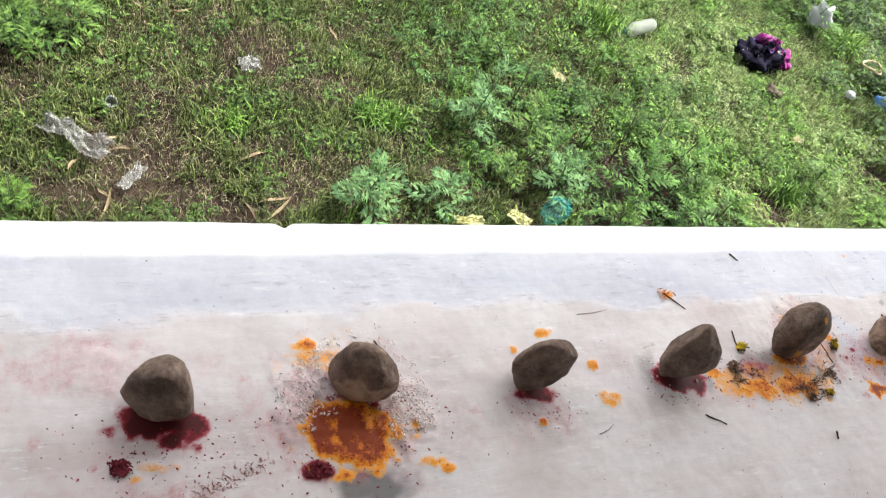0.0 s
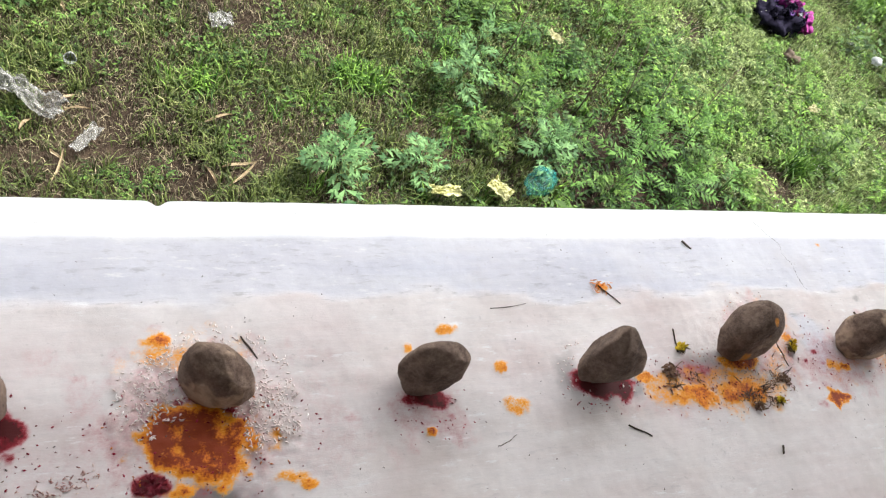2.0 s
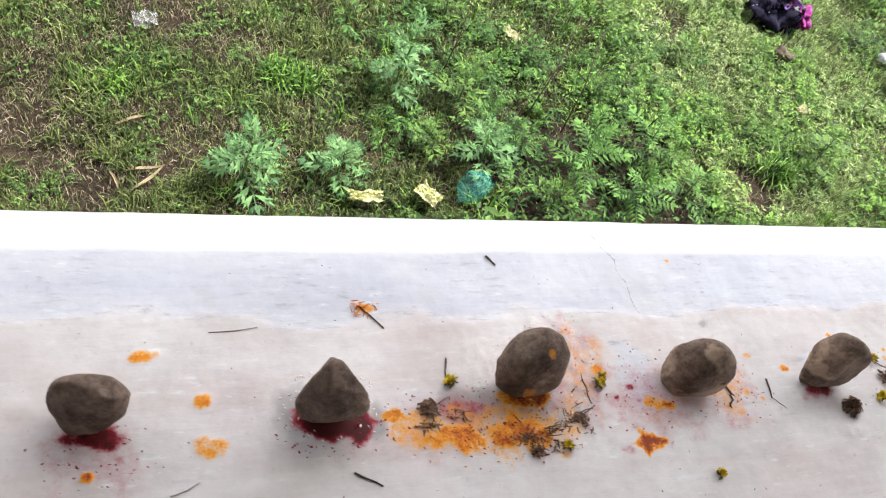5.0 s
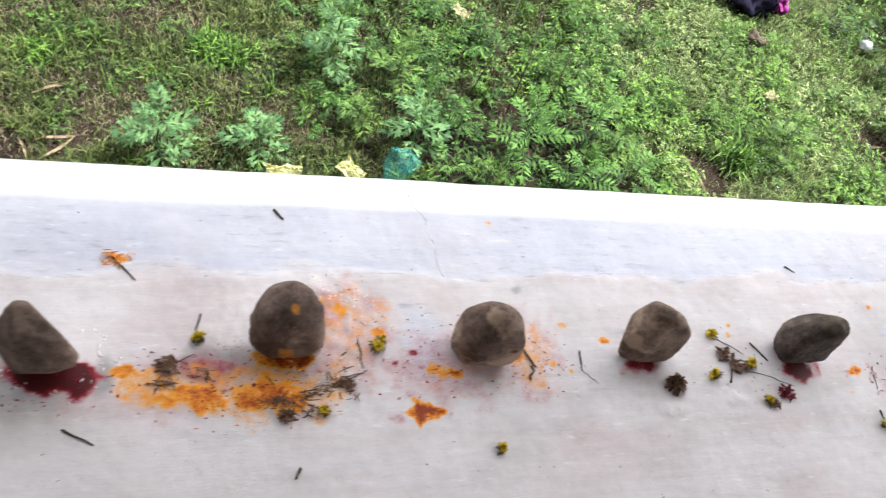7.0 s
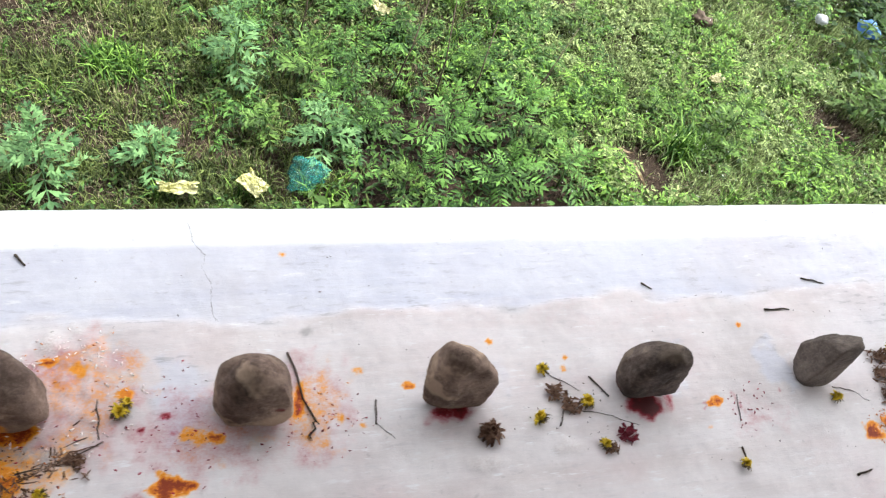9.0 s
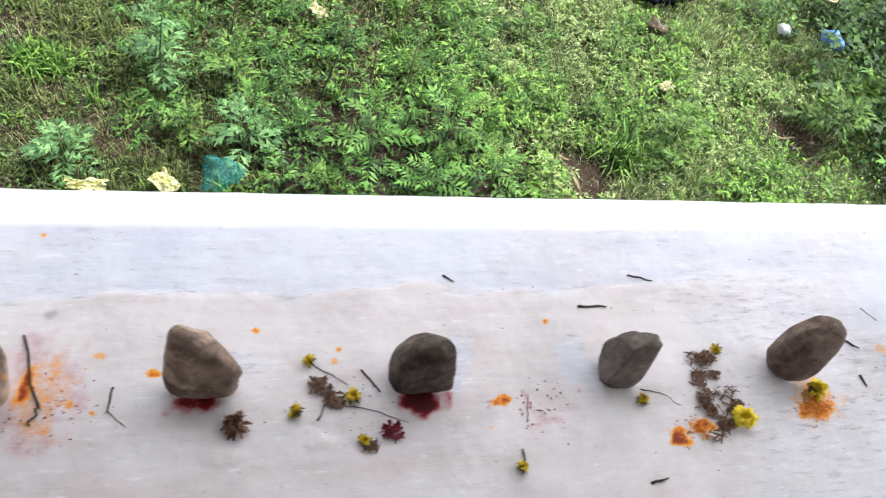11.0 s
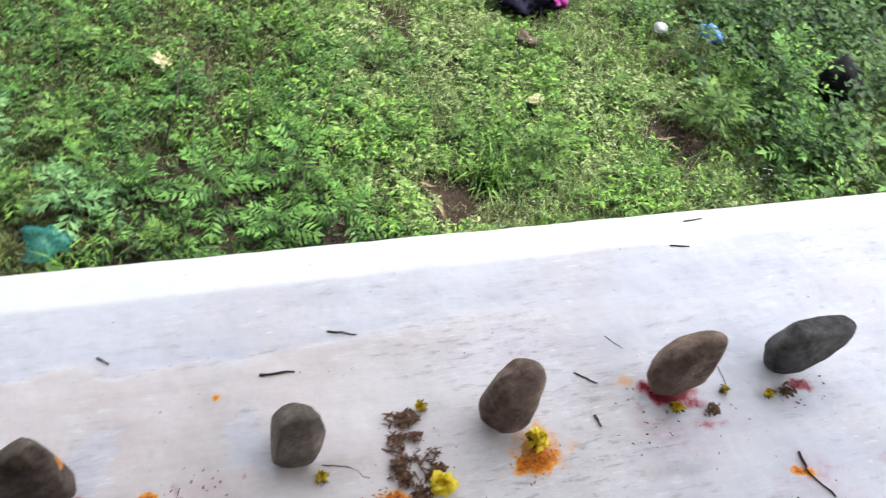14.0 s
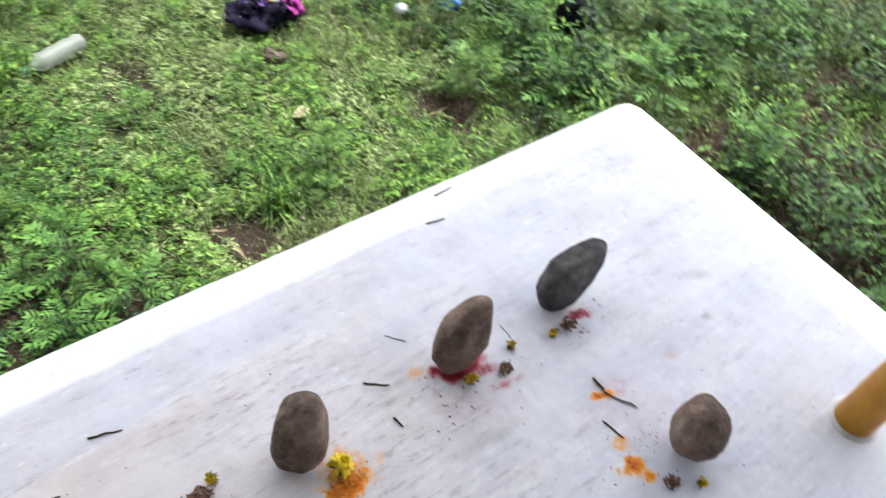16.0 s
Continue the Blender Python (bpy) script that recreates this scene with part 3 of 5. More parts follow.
def build_stone(k, place, top, under, shoulder, flank, low, mat, label, red=0.0, dabs=()):
    """red: how far up powder clings to the foot; dabs: direction and size of orange or red dabs."""
    bm = bmesh.new()
    bmesh.ops.create_icosphere(bm, subdivisions=6, radius=1)
    seed = Vector((k * 7.1, k * 3.3, 0))
    way = np.array([v.co.normalized() for v in bm.verts])
    apart = np.array([top, under, *shoulder, *flank, *low]) / 1000
    lean = np.maximum(way @ STONE_FACES.T, 0) / apart
    reach = (lean ** 12).sum(1) ** (-1 / 12)
    # flat broken places
    flats = np.random.RandomState(40 + k).normal(size=(9, 3))
    flats /= np.linalg.norm(flats, axis=1)[:, None]
    body = way * reach[:, None]
    for d in flats:
        past = body @ d - 0.93 * (body @ d).max()
        body = body - np.outer(np.maximum(past, 0) * 0.92, d)
    reach = np.linalg.norm(body, axis=1)
    for v, d, r in zip(bm.verts, body / reach[:, None], reach):
        n = Vector(d)
        r *= 1.0 + 0.035 * noise.noise(n * 2.4 + seed) + 0.022 * noise.noise(n * 5 + seed) + 0.010 * noise.noise(n * 13 + seed) + 0.005 * noise.noise(n * 34 + seed)
        # chipped hollows
        r *= 1.0 - 0.05 * max(0.0, noise.noise(n * 3.1 - seed) - 0.25)
        v.co = n * r
    sink = min(v.co.z for v in bm.verts)
    points = np.array([v.co for v in bm.verts])
    ob = part("standing_stone", bm, mat, smooth=True)
    ob.location = (place[0], place[1], -sink - 0.004)
    powder = np.zeros((len(points), 4), dtype=np.float32)
    ragged = field(900 + k, 0.02, points[:, 0] + points[:, 1], points[:, 2])
    if red:
        powder[:, 0] = step(red, 0.0, points[:, 2] - sink + 0.05 * (ragged - 0.5))
    for dx, dy, dz, size, shade in dabs:
        d = np.array(Vector((dx, dy, dz)).normalized())
        far = np.linalg.norm(points / np.linalg.norm(points, axis=1)[:, None] - d, axis=1)
        powder[:, shade] = np.maximum(powder[:, shade], step(size, size * 0.4, far + size * 2.0 * (ragged - 0.5)))
    tint = ob.data.attributes.new("powder", "FLOAT_COLOR", "POINT")
    tint.data.foreach_set("color", powder.ravel())
    tagged(ob, label, "stone", "row of standing stones")


build_stone(0, (-2.733, -0.379), 65, 61, (55, 61, 53, 59, 55, 56), (42, 42, 45, 48, 66, 42, 53, 63), (57, 50, 62, 56, 48, 64), BROWNSTONE,
            "squat brown faceted stone with a slanting dark face", red=0.035, dabs=((0.35, -0.75, -0.1, 0.22, 0),))
build_stone(1, (-2.401, -0.376), 74, 58, (52, 52, 85, 86, 57, 61), (51, 33, 39, 66, 55, 39, 48, 62), (58, 52, 76, 80, 53, 56), TANSTONE,
            "round brown river stone on a bed of orange powder", red=0.035)
build_stone(2, (-2.066, -0.389), 76, 68, (87, 63, 58, 67, 55, 74), (76, 51, 24, 39, 54, 32, 34, 59), (52, 48, 47, 71, 57, 57), BROWNSTONE,
            "smooth oval brown stone with red powder at its foot", red=0.028)
build_stone(3, (-1.703, -0.392), 112, 87, (73, 75, 95, 102, 90, 67), (57, 21, 35, 34, 55, 50, 49, 79), (57, 30, 54, 92, 55, 60), BROWNSTONE,
            "pointed brown stone with dark red powder at its foot", red=0.03)
build_stone(4, (-1.348, -0.368), 79, 70, (84, 83, 80, 57, 56, 57), (64, 56, 53, 56, 52, 43, 32, 59), (96, 32, 68, 77, 66, 102), BROWNSTONE,
            "tall egg-shaped grey-brown stone among orange powder", dabs=((0.15, -0.15, 1.0, 0.11, 1), (0.2, -0.55, 0.75, 0.06, 1), (0.1, -0.7, -0.75, 0.25, 1)))
build_stone(5, (-0.986, -0.391), 85, 60, (62, 62, 71, 65, 56, 59), (47, 55, 53, 72, 64, 51, 32, 65), (49, 55, 85, 81, 61, 65), TANSTONE,
            "blunt angular brown stone with a pale facet", dabs=((0.5, -0.6, 0.1, 0.15, 0), (0.95, -0.1, 0.0, 0.18, 1)))
build_stone(6, (-0.690, -0.393), 94, 73, (78, 71, 89, 76, 58, 77), (83, 52, 47, 46, 34, 26, 29, 68), (95, 25, 64, 76, 57, 101), TANSTONE,
            "rounded grey-brown stone beside a dried flower head", red=0.018)
build_stone(7, (-0.323, -0.400), 84, 65, (79, 67, 52, 59, 58, 73), (46, 32, 44, 51, 51, 55, 33, 60), (55, 49, 68, 73, 56, 77), BROKENSTONE,
            "dark brown blunt stone with a red foot", red=0.03, dabs=((0.9, -0.1, 0.5, 0.2, 1),))
build_stone(8, (0.032, -0.410), 83, 68, (87, 75, 45, 55, 52, 58), (70, 42, 44, 44, 22, 41, 21, 40), (50, 61, 58, 62, 72, 73), GREYSTONE,
            "small grey wedge-shaped stone")
build_stone(9, (0.381, -0.402), 81, 78, (103, 79, 61, 56, 53, 75), (62, 56, 44, 30, 31, 31, 45, 54), (43, 48, 60, 64, 70, 66), BROWNSTONE,
            "tall grey-brown blunt-topped stone behind a marigold")
build_stone(10, (0.709, -0.395), 93, 77, (107, 83, 51, 56, 53, 83), (79, 57, 40, 39, 56, 35, 31, 53), (52, 50, 67, 79, 60, 61), BROWNSTONE,
            "tall brown slab-like stone with a dark broken face", red=0.022)
build_stone(11, (0.954, -0.391), 59, 78, (121, 81, 62, 61, 54, 79), (121, 94, 31, 40, 60, 51, 31, 81), (66, 51, 63, 69, 60, 62), SLATESTONE,
            "dark grey pointed stone with a cracked edge")
build_stone(12, (0.953, -0.750), 66, 69, (55, 66, 56, 57, 54, 49), (45, 53, 48, 44, 46, 49, 47, 48), (54, 48, 57, 55, 52, 54), BROWNSTONE,
            "rounded brown stone standing apart from the row")


# ---- the ground and its growth ----
def ground_height(x, y):
    return GROUND + 0.10 * (field(31, 1.3, x, y) - 0.5) + 0.05 * (field(32, 0.25, x, y) - 0.5)


def build_ground():
    near = np.concatenate([[-400, -100, -30], np.arange(-8, 10.01, 0.06), [30, 100, 400]])
    nearer = np.concatenate([[-400, -100, -30, -8, -4.4], np.arange(-2, 8.01, 0.06), [30, 100, 400]])
    gx, gy = np.meshgrid(near, nearer, indexing="ij")
    gz = ground_height(gx, gy)
    i = np.arange(gx.size).reshape(gx.shape)
    faces = np.stack([i[:-1, :-1], i[1:, :-1], i[1:, 1:], i[:-1, 1:]], -1).reshape(-1, 4)
    ob = new("ground", mesh_from("ground", np.stack([gx, gy, gz], -1).reshape(-1, 3), faces, SOIL, True))
    tagged(ob, "brown soil showing between grass and weeds", "ground", kind="structure")


build_ground()
# bare places: x, y, radius; the last two expose dark soil as shade
BARE = [(-2.2, 1.15, 0.35), (-2.6, 1.6, 0.35), (-3.0, 1.1, 0.3), (0.90, 1.17, 0.2), (0.88, 2.42, 0.15), (2.2, 1.45, 0.2), (-1.9, 2.0, 0.3), (-3.4, 1.75, 0.25), (-0.15, 1.02, 0.16), (0.2, 0.92, 0.3), (-0.35, 0.95, 0.22), (2.3, 1.5, 0.1), (-0.5, 1.32, 0.32), (0.12, 1.22, 0.32)]


def cover(x, y):
    """How thickly the ground is grown, 0 to 1."""
    c = 0.66 + 0.9 * (field(51, 0.8, x, y) - 0.35) + 1.1 * (field(52, 0.3, x, y) - 0.5)
    c = c - 0.08 + 0.55 * step(-1.6, 0.3, x)
    for bx, by, r in BARE:
        c = c - (1.25 if bx > -1 else 0.5) * np.exp(-(((x - bx) ** 2 + (y - by) ** 2) / r ** 2))
    return np.clip(c, 0.04, 1)


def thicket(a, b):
    """Where taller weeds stand close to the ledge; low growth thins out for painted shade."""
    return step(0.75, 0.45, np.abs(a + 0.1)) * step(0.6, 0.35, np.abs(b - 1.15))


def open_ground(a, b):
    """0 in the middle of a bare place, 1 away from it."""
    out = np.ones_like(a)
    for bx, by, r in BARE:
        if bx > 0.3:
            out = out * step(0.5, 1.1, np.hypot(a - bx, b - by) / r)
    return out


def scatter(rng, n, x0, x1, y0, y1, density):
    x, y = rng.uniform(x0, x1, n), rng.uniform(y0, y1, n)
    keep = rng.rand(n) < density(x, y) * step(0, 0.9, np.minimum(x - x0, x1 - x) + 0.2) * step(0, 1.2, y1 - y)
    x, y = x[keep], y[keep]
    keep = ~((x < EDGE_X + 0.02) & (y < 0.02))
    return x[keep], y[keep]


def blades(name, mat, label, rng, x, y, length, width, spread, z=None):
    """Curved tapering grass blades, one object."""
    n = len(x)
    z = ground_height(x, y) - 0.005 if z is None else z
    ang, out, ln = rng.uniform(0, 2 * np.pi, n), rng.uniform(0.1, spread, n), length * rng.uniform(0.5, 1.25, n)
    wd = width * rng.uniform(0.7, 1.3, n)
    dx, dy = np.cos(ang), np.sin(ang)
    verts = np.zeros((n, 5, 3))
    root = np.stack([x, y, z], 1)
    side = np.stack([-dy, dx, np.zeros(n)], 1) * wd[:, None] / 2
    mid = root + np.stack([dx * out * 0.35, dy * out * 0.35, np.sqrt(np.maximum(1 - (out * 0.5) ** 2, 0.1)) * 0.6], 1) * ln[:, None]
    tip = root + np.stack([dx * out, dy * out, np.maximum(1.0 - 0.55 * out ** 2, 0.15)], 1) * ln[:, None]
    verts[:, 0], verts[:, 1], verts[:, 2], verts[:, 3], verts[:, 4] = root - side, root + side, mid + side * 0.9, mid - side * 0.9, tip
    b = np.arange(n)[:, None] * 5
    faces = [tuple(f) for f in (b + np.array([[0, 1, 2, 3]])).tolist()] + [tuple(f) for f in (b + np.array([[3, 2, 4]])).tolist()]
    ob = new(name, mesh_from(name, verts.reshape(-1, 3), faces, mat))
    return tagged(ob, label, "grass", kind="stuff")


def leaflets(name, mat, label, rng, x, y, z, size, slim, rise, category="weeds"):
    """Small folded leaves, each a bent diamond, one object."""
    n = len(x)
    ang, tilt, s = rng.uniform(0, 2 * np.pi, n), rng.uniform(-0.25, rise, n), size * rng.uniform(0.5, 1.3, n)
    d = np.stack([np.cos(ang) * np.cos(tilt), np.sin(ang) * np.cos(tilt), np.sin(tilt)], 1)
    side = np.stack([-np.sin(ang), np.cos(ang), 0.5 * (rng.rand(n) - 0.5)], 1)
    root = np.stack([x, y, z], 1)
    verts = np.zeros((n, 4, 3))
    verts[:, 0] = root
    verts[:, 1] = root + d * s[:, None] * 0.45 + side * s[:, None] * slim
    verts[:, 2] = root + d * s[:, None] - np.array([0, 0, 0.25]) * s[:, None] * rng.rand(n)[:, None]
    verts[:, 3] = root + d * s[:, None] * 0.45 - side * s[:, None] * slim
    b = np.arange(n)[:, None] * 4
    faces = [tuple(f) for f in (b + np.array([[0, 1, 2]])).tolist()] + [tuple(f) for f in (b + np.array([[0, 2, 3]])).tolist()]
    ob = new(name, mesh_from(name, verts.reshape(-1, 3), faces, mat))
    return tagged(ob, label, category, kind="stuff")


rng = np.random.RandomState(4)
NEAR = (-4.4, 5.6, 0.7, 4.6)
x, y = scatter(rng, 400000, *NEAR, lambda a, b: 0.85 * cover(a, b) * (1 - 0.7 * thicket(a, b)) * (0.15 + 0.85 * open_ground(a, b)))
blades("short_grass", GRASS, "short green grass growing unevenly on brown soil", rng, x, y, 0.056, 0.0036, 1.15)
x, y = scatter(rng, 330000, *NEAR, lambda a, b: (0.26 + 0.34 * step(-0.8, -2.0, a) + 0.60 * step(0.7, 1.3, a) * step(3.0, 2.4, a)) * (0.45 + 1.1 * field(53, 0.35, a, b)) * (1 - 0.8 * thicket(a, b)) * (0.3 + 0.7 * open_ground(a, b)))
blades("dry_grass", DRYGRASS, "thin dry straw-coloured grass blades", rng, x, y, 0.046, 0.0024, 1.25)
# matted tufts of turf on the thin ground
cx, cy = scatter(rng, 2600, -4.2, -0.4, 0.7, 4.4, lambda a, b: step(0.42, 0.58, field(54, 0.28, a, b)))
k = np.repeat(np.arange(len(cx)), 34)
x, y = cx[k] + rng.normal(0, 0.024, len(k)), cy[k] + rng.normal(0, 0.024, len(k))
blades("turf", GRASS, "matted tufts of short olive green turf", rng, x, y, 0.088, 0.0046, 1.25)


def clumps(rng, count, x0, x1, y0, y1, density, per, radius, height):
    cx, cy = scatter(rng, count, x0, x1, y0, y1, density)
    k = np.repeat(np.arange(len(cx)), per)
    r, a = radius * np.sqrt(rng.rand(len(k))), rng.uniform(0, 2 * np.pi, len(k))
    hh = (height * rng.uniform(0.5, 1.3, len(cx)))[k]
    lx, ly = cx[k] + r * np.cos(a), cy[k] + r * np.sin(a)
    lz = ground_height(lx, ly) + hh * rng.rand(len(k)) ** 0.6 * (1 - 0.6 * (r / radius) ** 2)
    ok = ~((lx < EDGE_X + 0.03) & (ly < 0.03))
    return lx[ok], ly[ok], lz[ok]


x, y, z = clumps(rng, 5200, -4.4, 5.6, 0.7, 4.6, lambda a, b: cover(a, b) ** 1.6 * (0.8 + 0.2 * step(0.5, -0.5, a)) * (1 - 0.9 * thicket(a, b)) * open_ground(a, b), 24, 0.06, 0.08)
left = x < 0.1 + 0.5 * rng.randn(len(x))
leaflets("pale_weeds", PALELEAF, "low pale green weeds with fine leaves", rng, x[~left], y[~left], z[~left], 0.026, 0.13, 1.1)
x, y, z = x[left], y[left], z[left]
leaflets("small_weeds", HERB, "low leafy green weeds among the grass", rng, x, y, z, 0.026, 0.22, 0.9)
x, y, z = clumps(rng, 800, -0.8, 5.5, 0.05, 4.6, lambda a, b: cover(a, b) * step(-0.9, 0.1, a) * (1 - 0.9 * thicket(a, b)), 40, 0.08, 0.15)
leaflets("leafy_weeds", LUSH, "bright green leafy weeds in dense clumps", rng, x, y, z, 0.034, 0.17, 0.9)
cx, cy = scatter(rng, 520, -4.0, 5.0, 0.1, 4.5, lambda a, b: cover(a, b))
k = np.repeat(np.arange(len(cx)), 22)
x, y = cx[k] + rng.normal(0, 0.022, len(k)), cy[k] + rng.normal(0, 0.022, len(k))
blades("grass_clumps", LUSH, "small bright green grass clumps", rng, x, y, 0.11, 0.0055, 1.1)
cx, cy = scatter(rng, 3400, 0.0, 5.0, 0.7, 4.6, lambda a, b: cover(a, b) * step(0.1, 1.0, a) * open_ground(a, b))
k = np.repeat(np.arange(len(cx)), 24)
x, y = cx[k] + rng.normal(0, 0.03, len(k)), cy[k] + rng.normal(0, 0.03, len(k))
blades("feathery_grass", PALELEAF, "pale feathery green grass and weeds", rng, x, y, 0.11, 0.0030, 1.3)
# dark leaf colour painted in as the shade between taller weeds
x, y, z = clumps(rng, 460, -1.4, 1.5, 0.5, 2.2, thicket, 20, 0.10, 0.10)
leaflets("shade_weeds", DARKLEAF, "dark leaves standing in for shade below taller weeds", rng, x, y, z, 0.042, 0.17, 0.9)


def fronds(name, mat, label, rng, cx, cy, reach, height, per, pairs, slim):
    """Low plants of arching fronds with paired leaflets, one object."""
    n = len(cx)
    grow = rng.uniform(0.6, 1.3, n)
    p = np.repeat(np.arange(n), per)
    turn = np.tile(np.arange(per) * 2 * np.pi / per, n) + rng.uniform(-0.5, 0.5, n * per)
    up = rng.uniform(0.35, 1.0, n * per) * height * grow[p]
    out = rng.uniform(0.6, 1.1, n * per) * reach * grow[p]
    f = np.repeat(np.arange(n * per), pairs * 2)
    s = np.tile(np.repeat(np.linspace(0.3, 1.0, pairs), 2), n * per)
    hand = np.tile(np.array([-1.0, 1.0]), n * per * pairs)
    d = np.stack([np.cos(turn), np.sin(turn)], 1)[f]
    root = np.stack([cx[p][f], cy[p][f], ground_height(cx, cy)[p][f]], 1)
    root[:, :2] += d * (out[f] * s)[:, None]
    root[:, 2] += up[f] * np.sin(s * 2.3)
    size = 0.42 * out[f] * (1.15 - 0.6 * s) * rng.uniform(0.7, 1.3, len(f))
    spread = hand * rng.uniform(0.6, 1.0, len(f))
    ahead = np.stack([d[:, 0] * np.cos(spread) - d[:, 1] * np.sin(spread), d[:, 0] * np.sin(spread) + d[:, 1] * np.cos(spread), rng.uniform(-0.35, 0.25, len(f))], 1)
    side = np.stack([-ahead[:, 1], ahead[:, 0], rng.uniform(-0.3, 0.3, len(f))], 1) * slim
    k = size[:, None]
    verts = np.stack([root, root + (0.45 * ahead + side) * k, root + ahead * k - np.array([0, 0, 0.15]) * k, root + (0.45 * ahead - side) * k], 1)
    ok = ~((verts[:, :, 0].min(1) < EDGE_X + 0.03) & (verts[:, :, 1].min(1) < 0.03))
    verts = verts[ok]
    b = np.arange(len(verts))[:, None, None] * 4 + np.array([[0, 1, 2], [0, 2, 3]])
    return tagged(new(name, mesh_from(name, verts.reshape(-1, 3), b.reshape(-1, 3).tolist(), mat)), label, "weeds", kind="stuff")


x, y = scatter(rng, 1500, 0.3, 4.0, 0.85, 4.2, lambda a, b: cover(a, b) * step(0.47, 0.62, field(55, 0.45, a, b)) * open_ground(a, b))
fronds("feathery_weeds", PALELEAF, "pale feathery weeds in loose clumps", rng, x, y, 0.085, 0.10, 9, 5, 0.17)
x, y = scatter(rng, 700, 0.0, 4.2, 0.85, 4.2, lambda a, b: cover(a, b) * step(0.50, 0.62, field(56, 0.4, a, b)) * open_ground(a, b))
fronds("fresh_weeds", LUSH, "fresh bright green weeds in clumps", rng, x, y, 0.10, 0.14, 9, 5, 0.16)
x, y = scatter(rng, 520, -1.2, 1.0, 0.9, 3.4, lambda a, b: (0.25 + 0.75 * step(0.45, 0.6, field(59, 0.4, a, b))) * (1 - 0.8 * thicket(a, b)) * open_ground(a, b))
fronds("frond_weeds", FERNGREEN, "green weeds with fine fronds", rng, x, y, 0.095, 0.13, 8, 5, 0.15)
x, y = scatter(rng, 420, -4.0, -1.0, 0.9, 3.8, lambda a, b: step(0.48, 0.6, field(60, 0.35, a, b)))
fronds("sprouts", HERB, "small green sprouts on thin turf", rng, x, y, 0.05, 0.05, 7, 4, 0.2)

# the same growth, thinner, all round the ledge
def outside(a, b):
    return 1 - step(-4.4, -3.6, a) * step(5.6, 4.8, a) * step(0.6, 1.0, b) * step(4.6, 3.8, b)


x, y = scatter(rng, 260000, -9, 11, -7, 10, lambda a, b: (0.35 + 0.8 * field(57, 1.6, a, b)) * outside(a, b))
blades("meadow_grass", GRASS, "rough green grass round the building", rng, x, y, 0.10, 0.010, 1.3)
x, y, z = clumps(rng, 1900, -9, 11, -7, 10, lambda a, b: field(58, 1.2, a, b) * 1.3 * outside(a, b), 30, 0.17, 0.18)
leaflets("meadow_weeds", HERB, "leafy weeds scattered round the building", rng, x, y, z, 0.065, 0.26, 0.9)


# ---- small things on the ledge ----
TWIGS = [
    ((-1.358, -0.105), (-1.341, -0.126)),
    ((-1.629, -0.21), (-1.587, -0.259)),
    ((-1.668, -0.512), (-1.624, -0.538)),
    ((-1.324, -0.588), (-1.332, -0.605)),
    ((-1.48, -0.322), (-1.491, -0.374)),
    ((-0.802, -0.397), (-0.807, -0.438)),
    ((-0.938, -0.305), (-0.905, -0.42), (-0.91, -0.452)),
    ((-0.254, -0.201), (-0.235, -0.215)),
    ((0.12, -0.204), (0.17, -0.218)),
    ((-0.002, -0.272), (0.055, -0.275)),
    ((-0.419, -0.384), (-0.391, -0.424)),
]
TWIGS_MORE = [
    ((-0.164, -0.535), (-0.163, -0.562)),
    ((0.05, -0.607), (0.082, -0.601)),
    ((-0.495, -0.468), (-0.476, -0.428)),
    ((0.542, -0.351), (0.578, -0.378)),
    ((0.551, -0.435), (0.556, -0.458)),
    ((0.847, -0.103), (0.889, -0.11)),
    ((0.919, -0.034), (0.967, -0.03)),
    ((0.901, -0.562), (0.9, -0.596), (0.928, -0.648)),
    ((0.857, -0.635), (0.866, -0.679)),
    ((-2.358, -0.292), (-2.334, -0.334)),
]
HAIRS = [
    ((-1.888, -0.257), (-1.808, -0.25)),
    ((-0.806, -0.436), (-0.779, -0.463)),
    ((-0.496, -0.373), (-0.443, -0.409)),
    ((-0.135, -0.44), (-0.147, -0.49)),
    ((-0.461, -0.44), (-0.411, -0.457), (-0.349, -0.479)),
    ((0.079, -0.441), (0.112, -0.448), (0.148, -0.475)),
    ((0.825, -0.381), (0.827, -0.405), (0.824, -0.428)),
    ((0.627, -0.288), (0.653, -0.318)),
    ((-1.944, -0.522), (-1.921, -0.516), (-1.903, -0.506)),
]
HEAP = [
    ((-1.345, -0.476), (-1.277, -0.457), (-1.208, -0.428)),
    ((-1.32, -0.474), (-1.24, -0.448)),
    ((-1.285, -0.442), (-1.23, -0.42)),
    ((-1.27, -0.458), (-1.248, -0.439), (-1.214, -0.434)),
    ((-1.374, -0.435), (-1.341, -0.478)),
    ((-1.25, -0.401), (-1.22, -0.377)),
    ((-1.22, -0.363), (-1.214, -0.425)),
    ((-1.312, -0.478), (-1.254, -0.476)),
    ((-1.397, -0.46), (-1.383, -0.488)),
    ((-1.528, -0.414), (-1.486, -0.394)),
    ((-1.538, -0.408), (-1.508, -0.427)),
]
BLOOMS = [
    ((-1.481, -0.369)),
    ((-1.189, -0.387)),
    ((-0.991, -0.573)),
    ((-0.504, -0.366)),
    ((-0.437, -0.431)),
    ((-0.528, -0.454)),
    ((-0.172, -0.566)),
    ((-0.423, -0.506)),
    ((-1.284, -0.499)),
    ((-1.179, -0.375)),
    ((0.075, -0.462)),
    ((0.254, -0.372)),
    ((0.258, -0.509)),
    ((0.43, -0.464)),
    ((0.706, -0.448)),
    ((0.811, -0.43)),
    ((0.899, -0.451)),
    ((0.919, -0.81)),
]
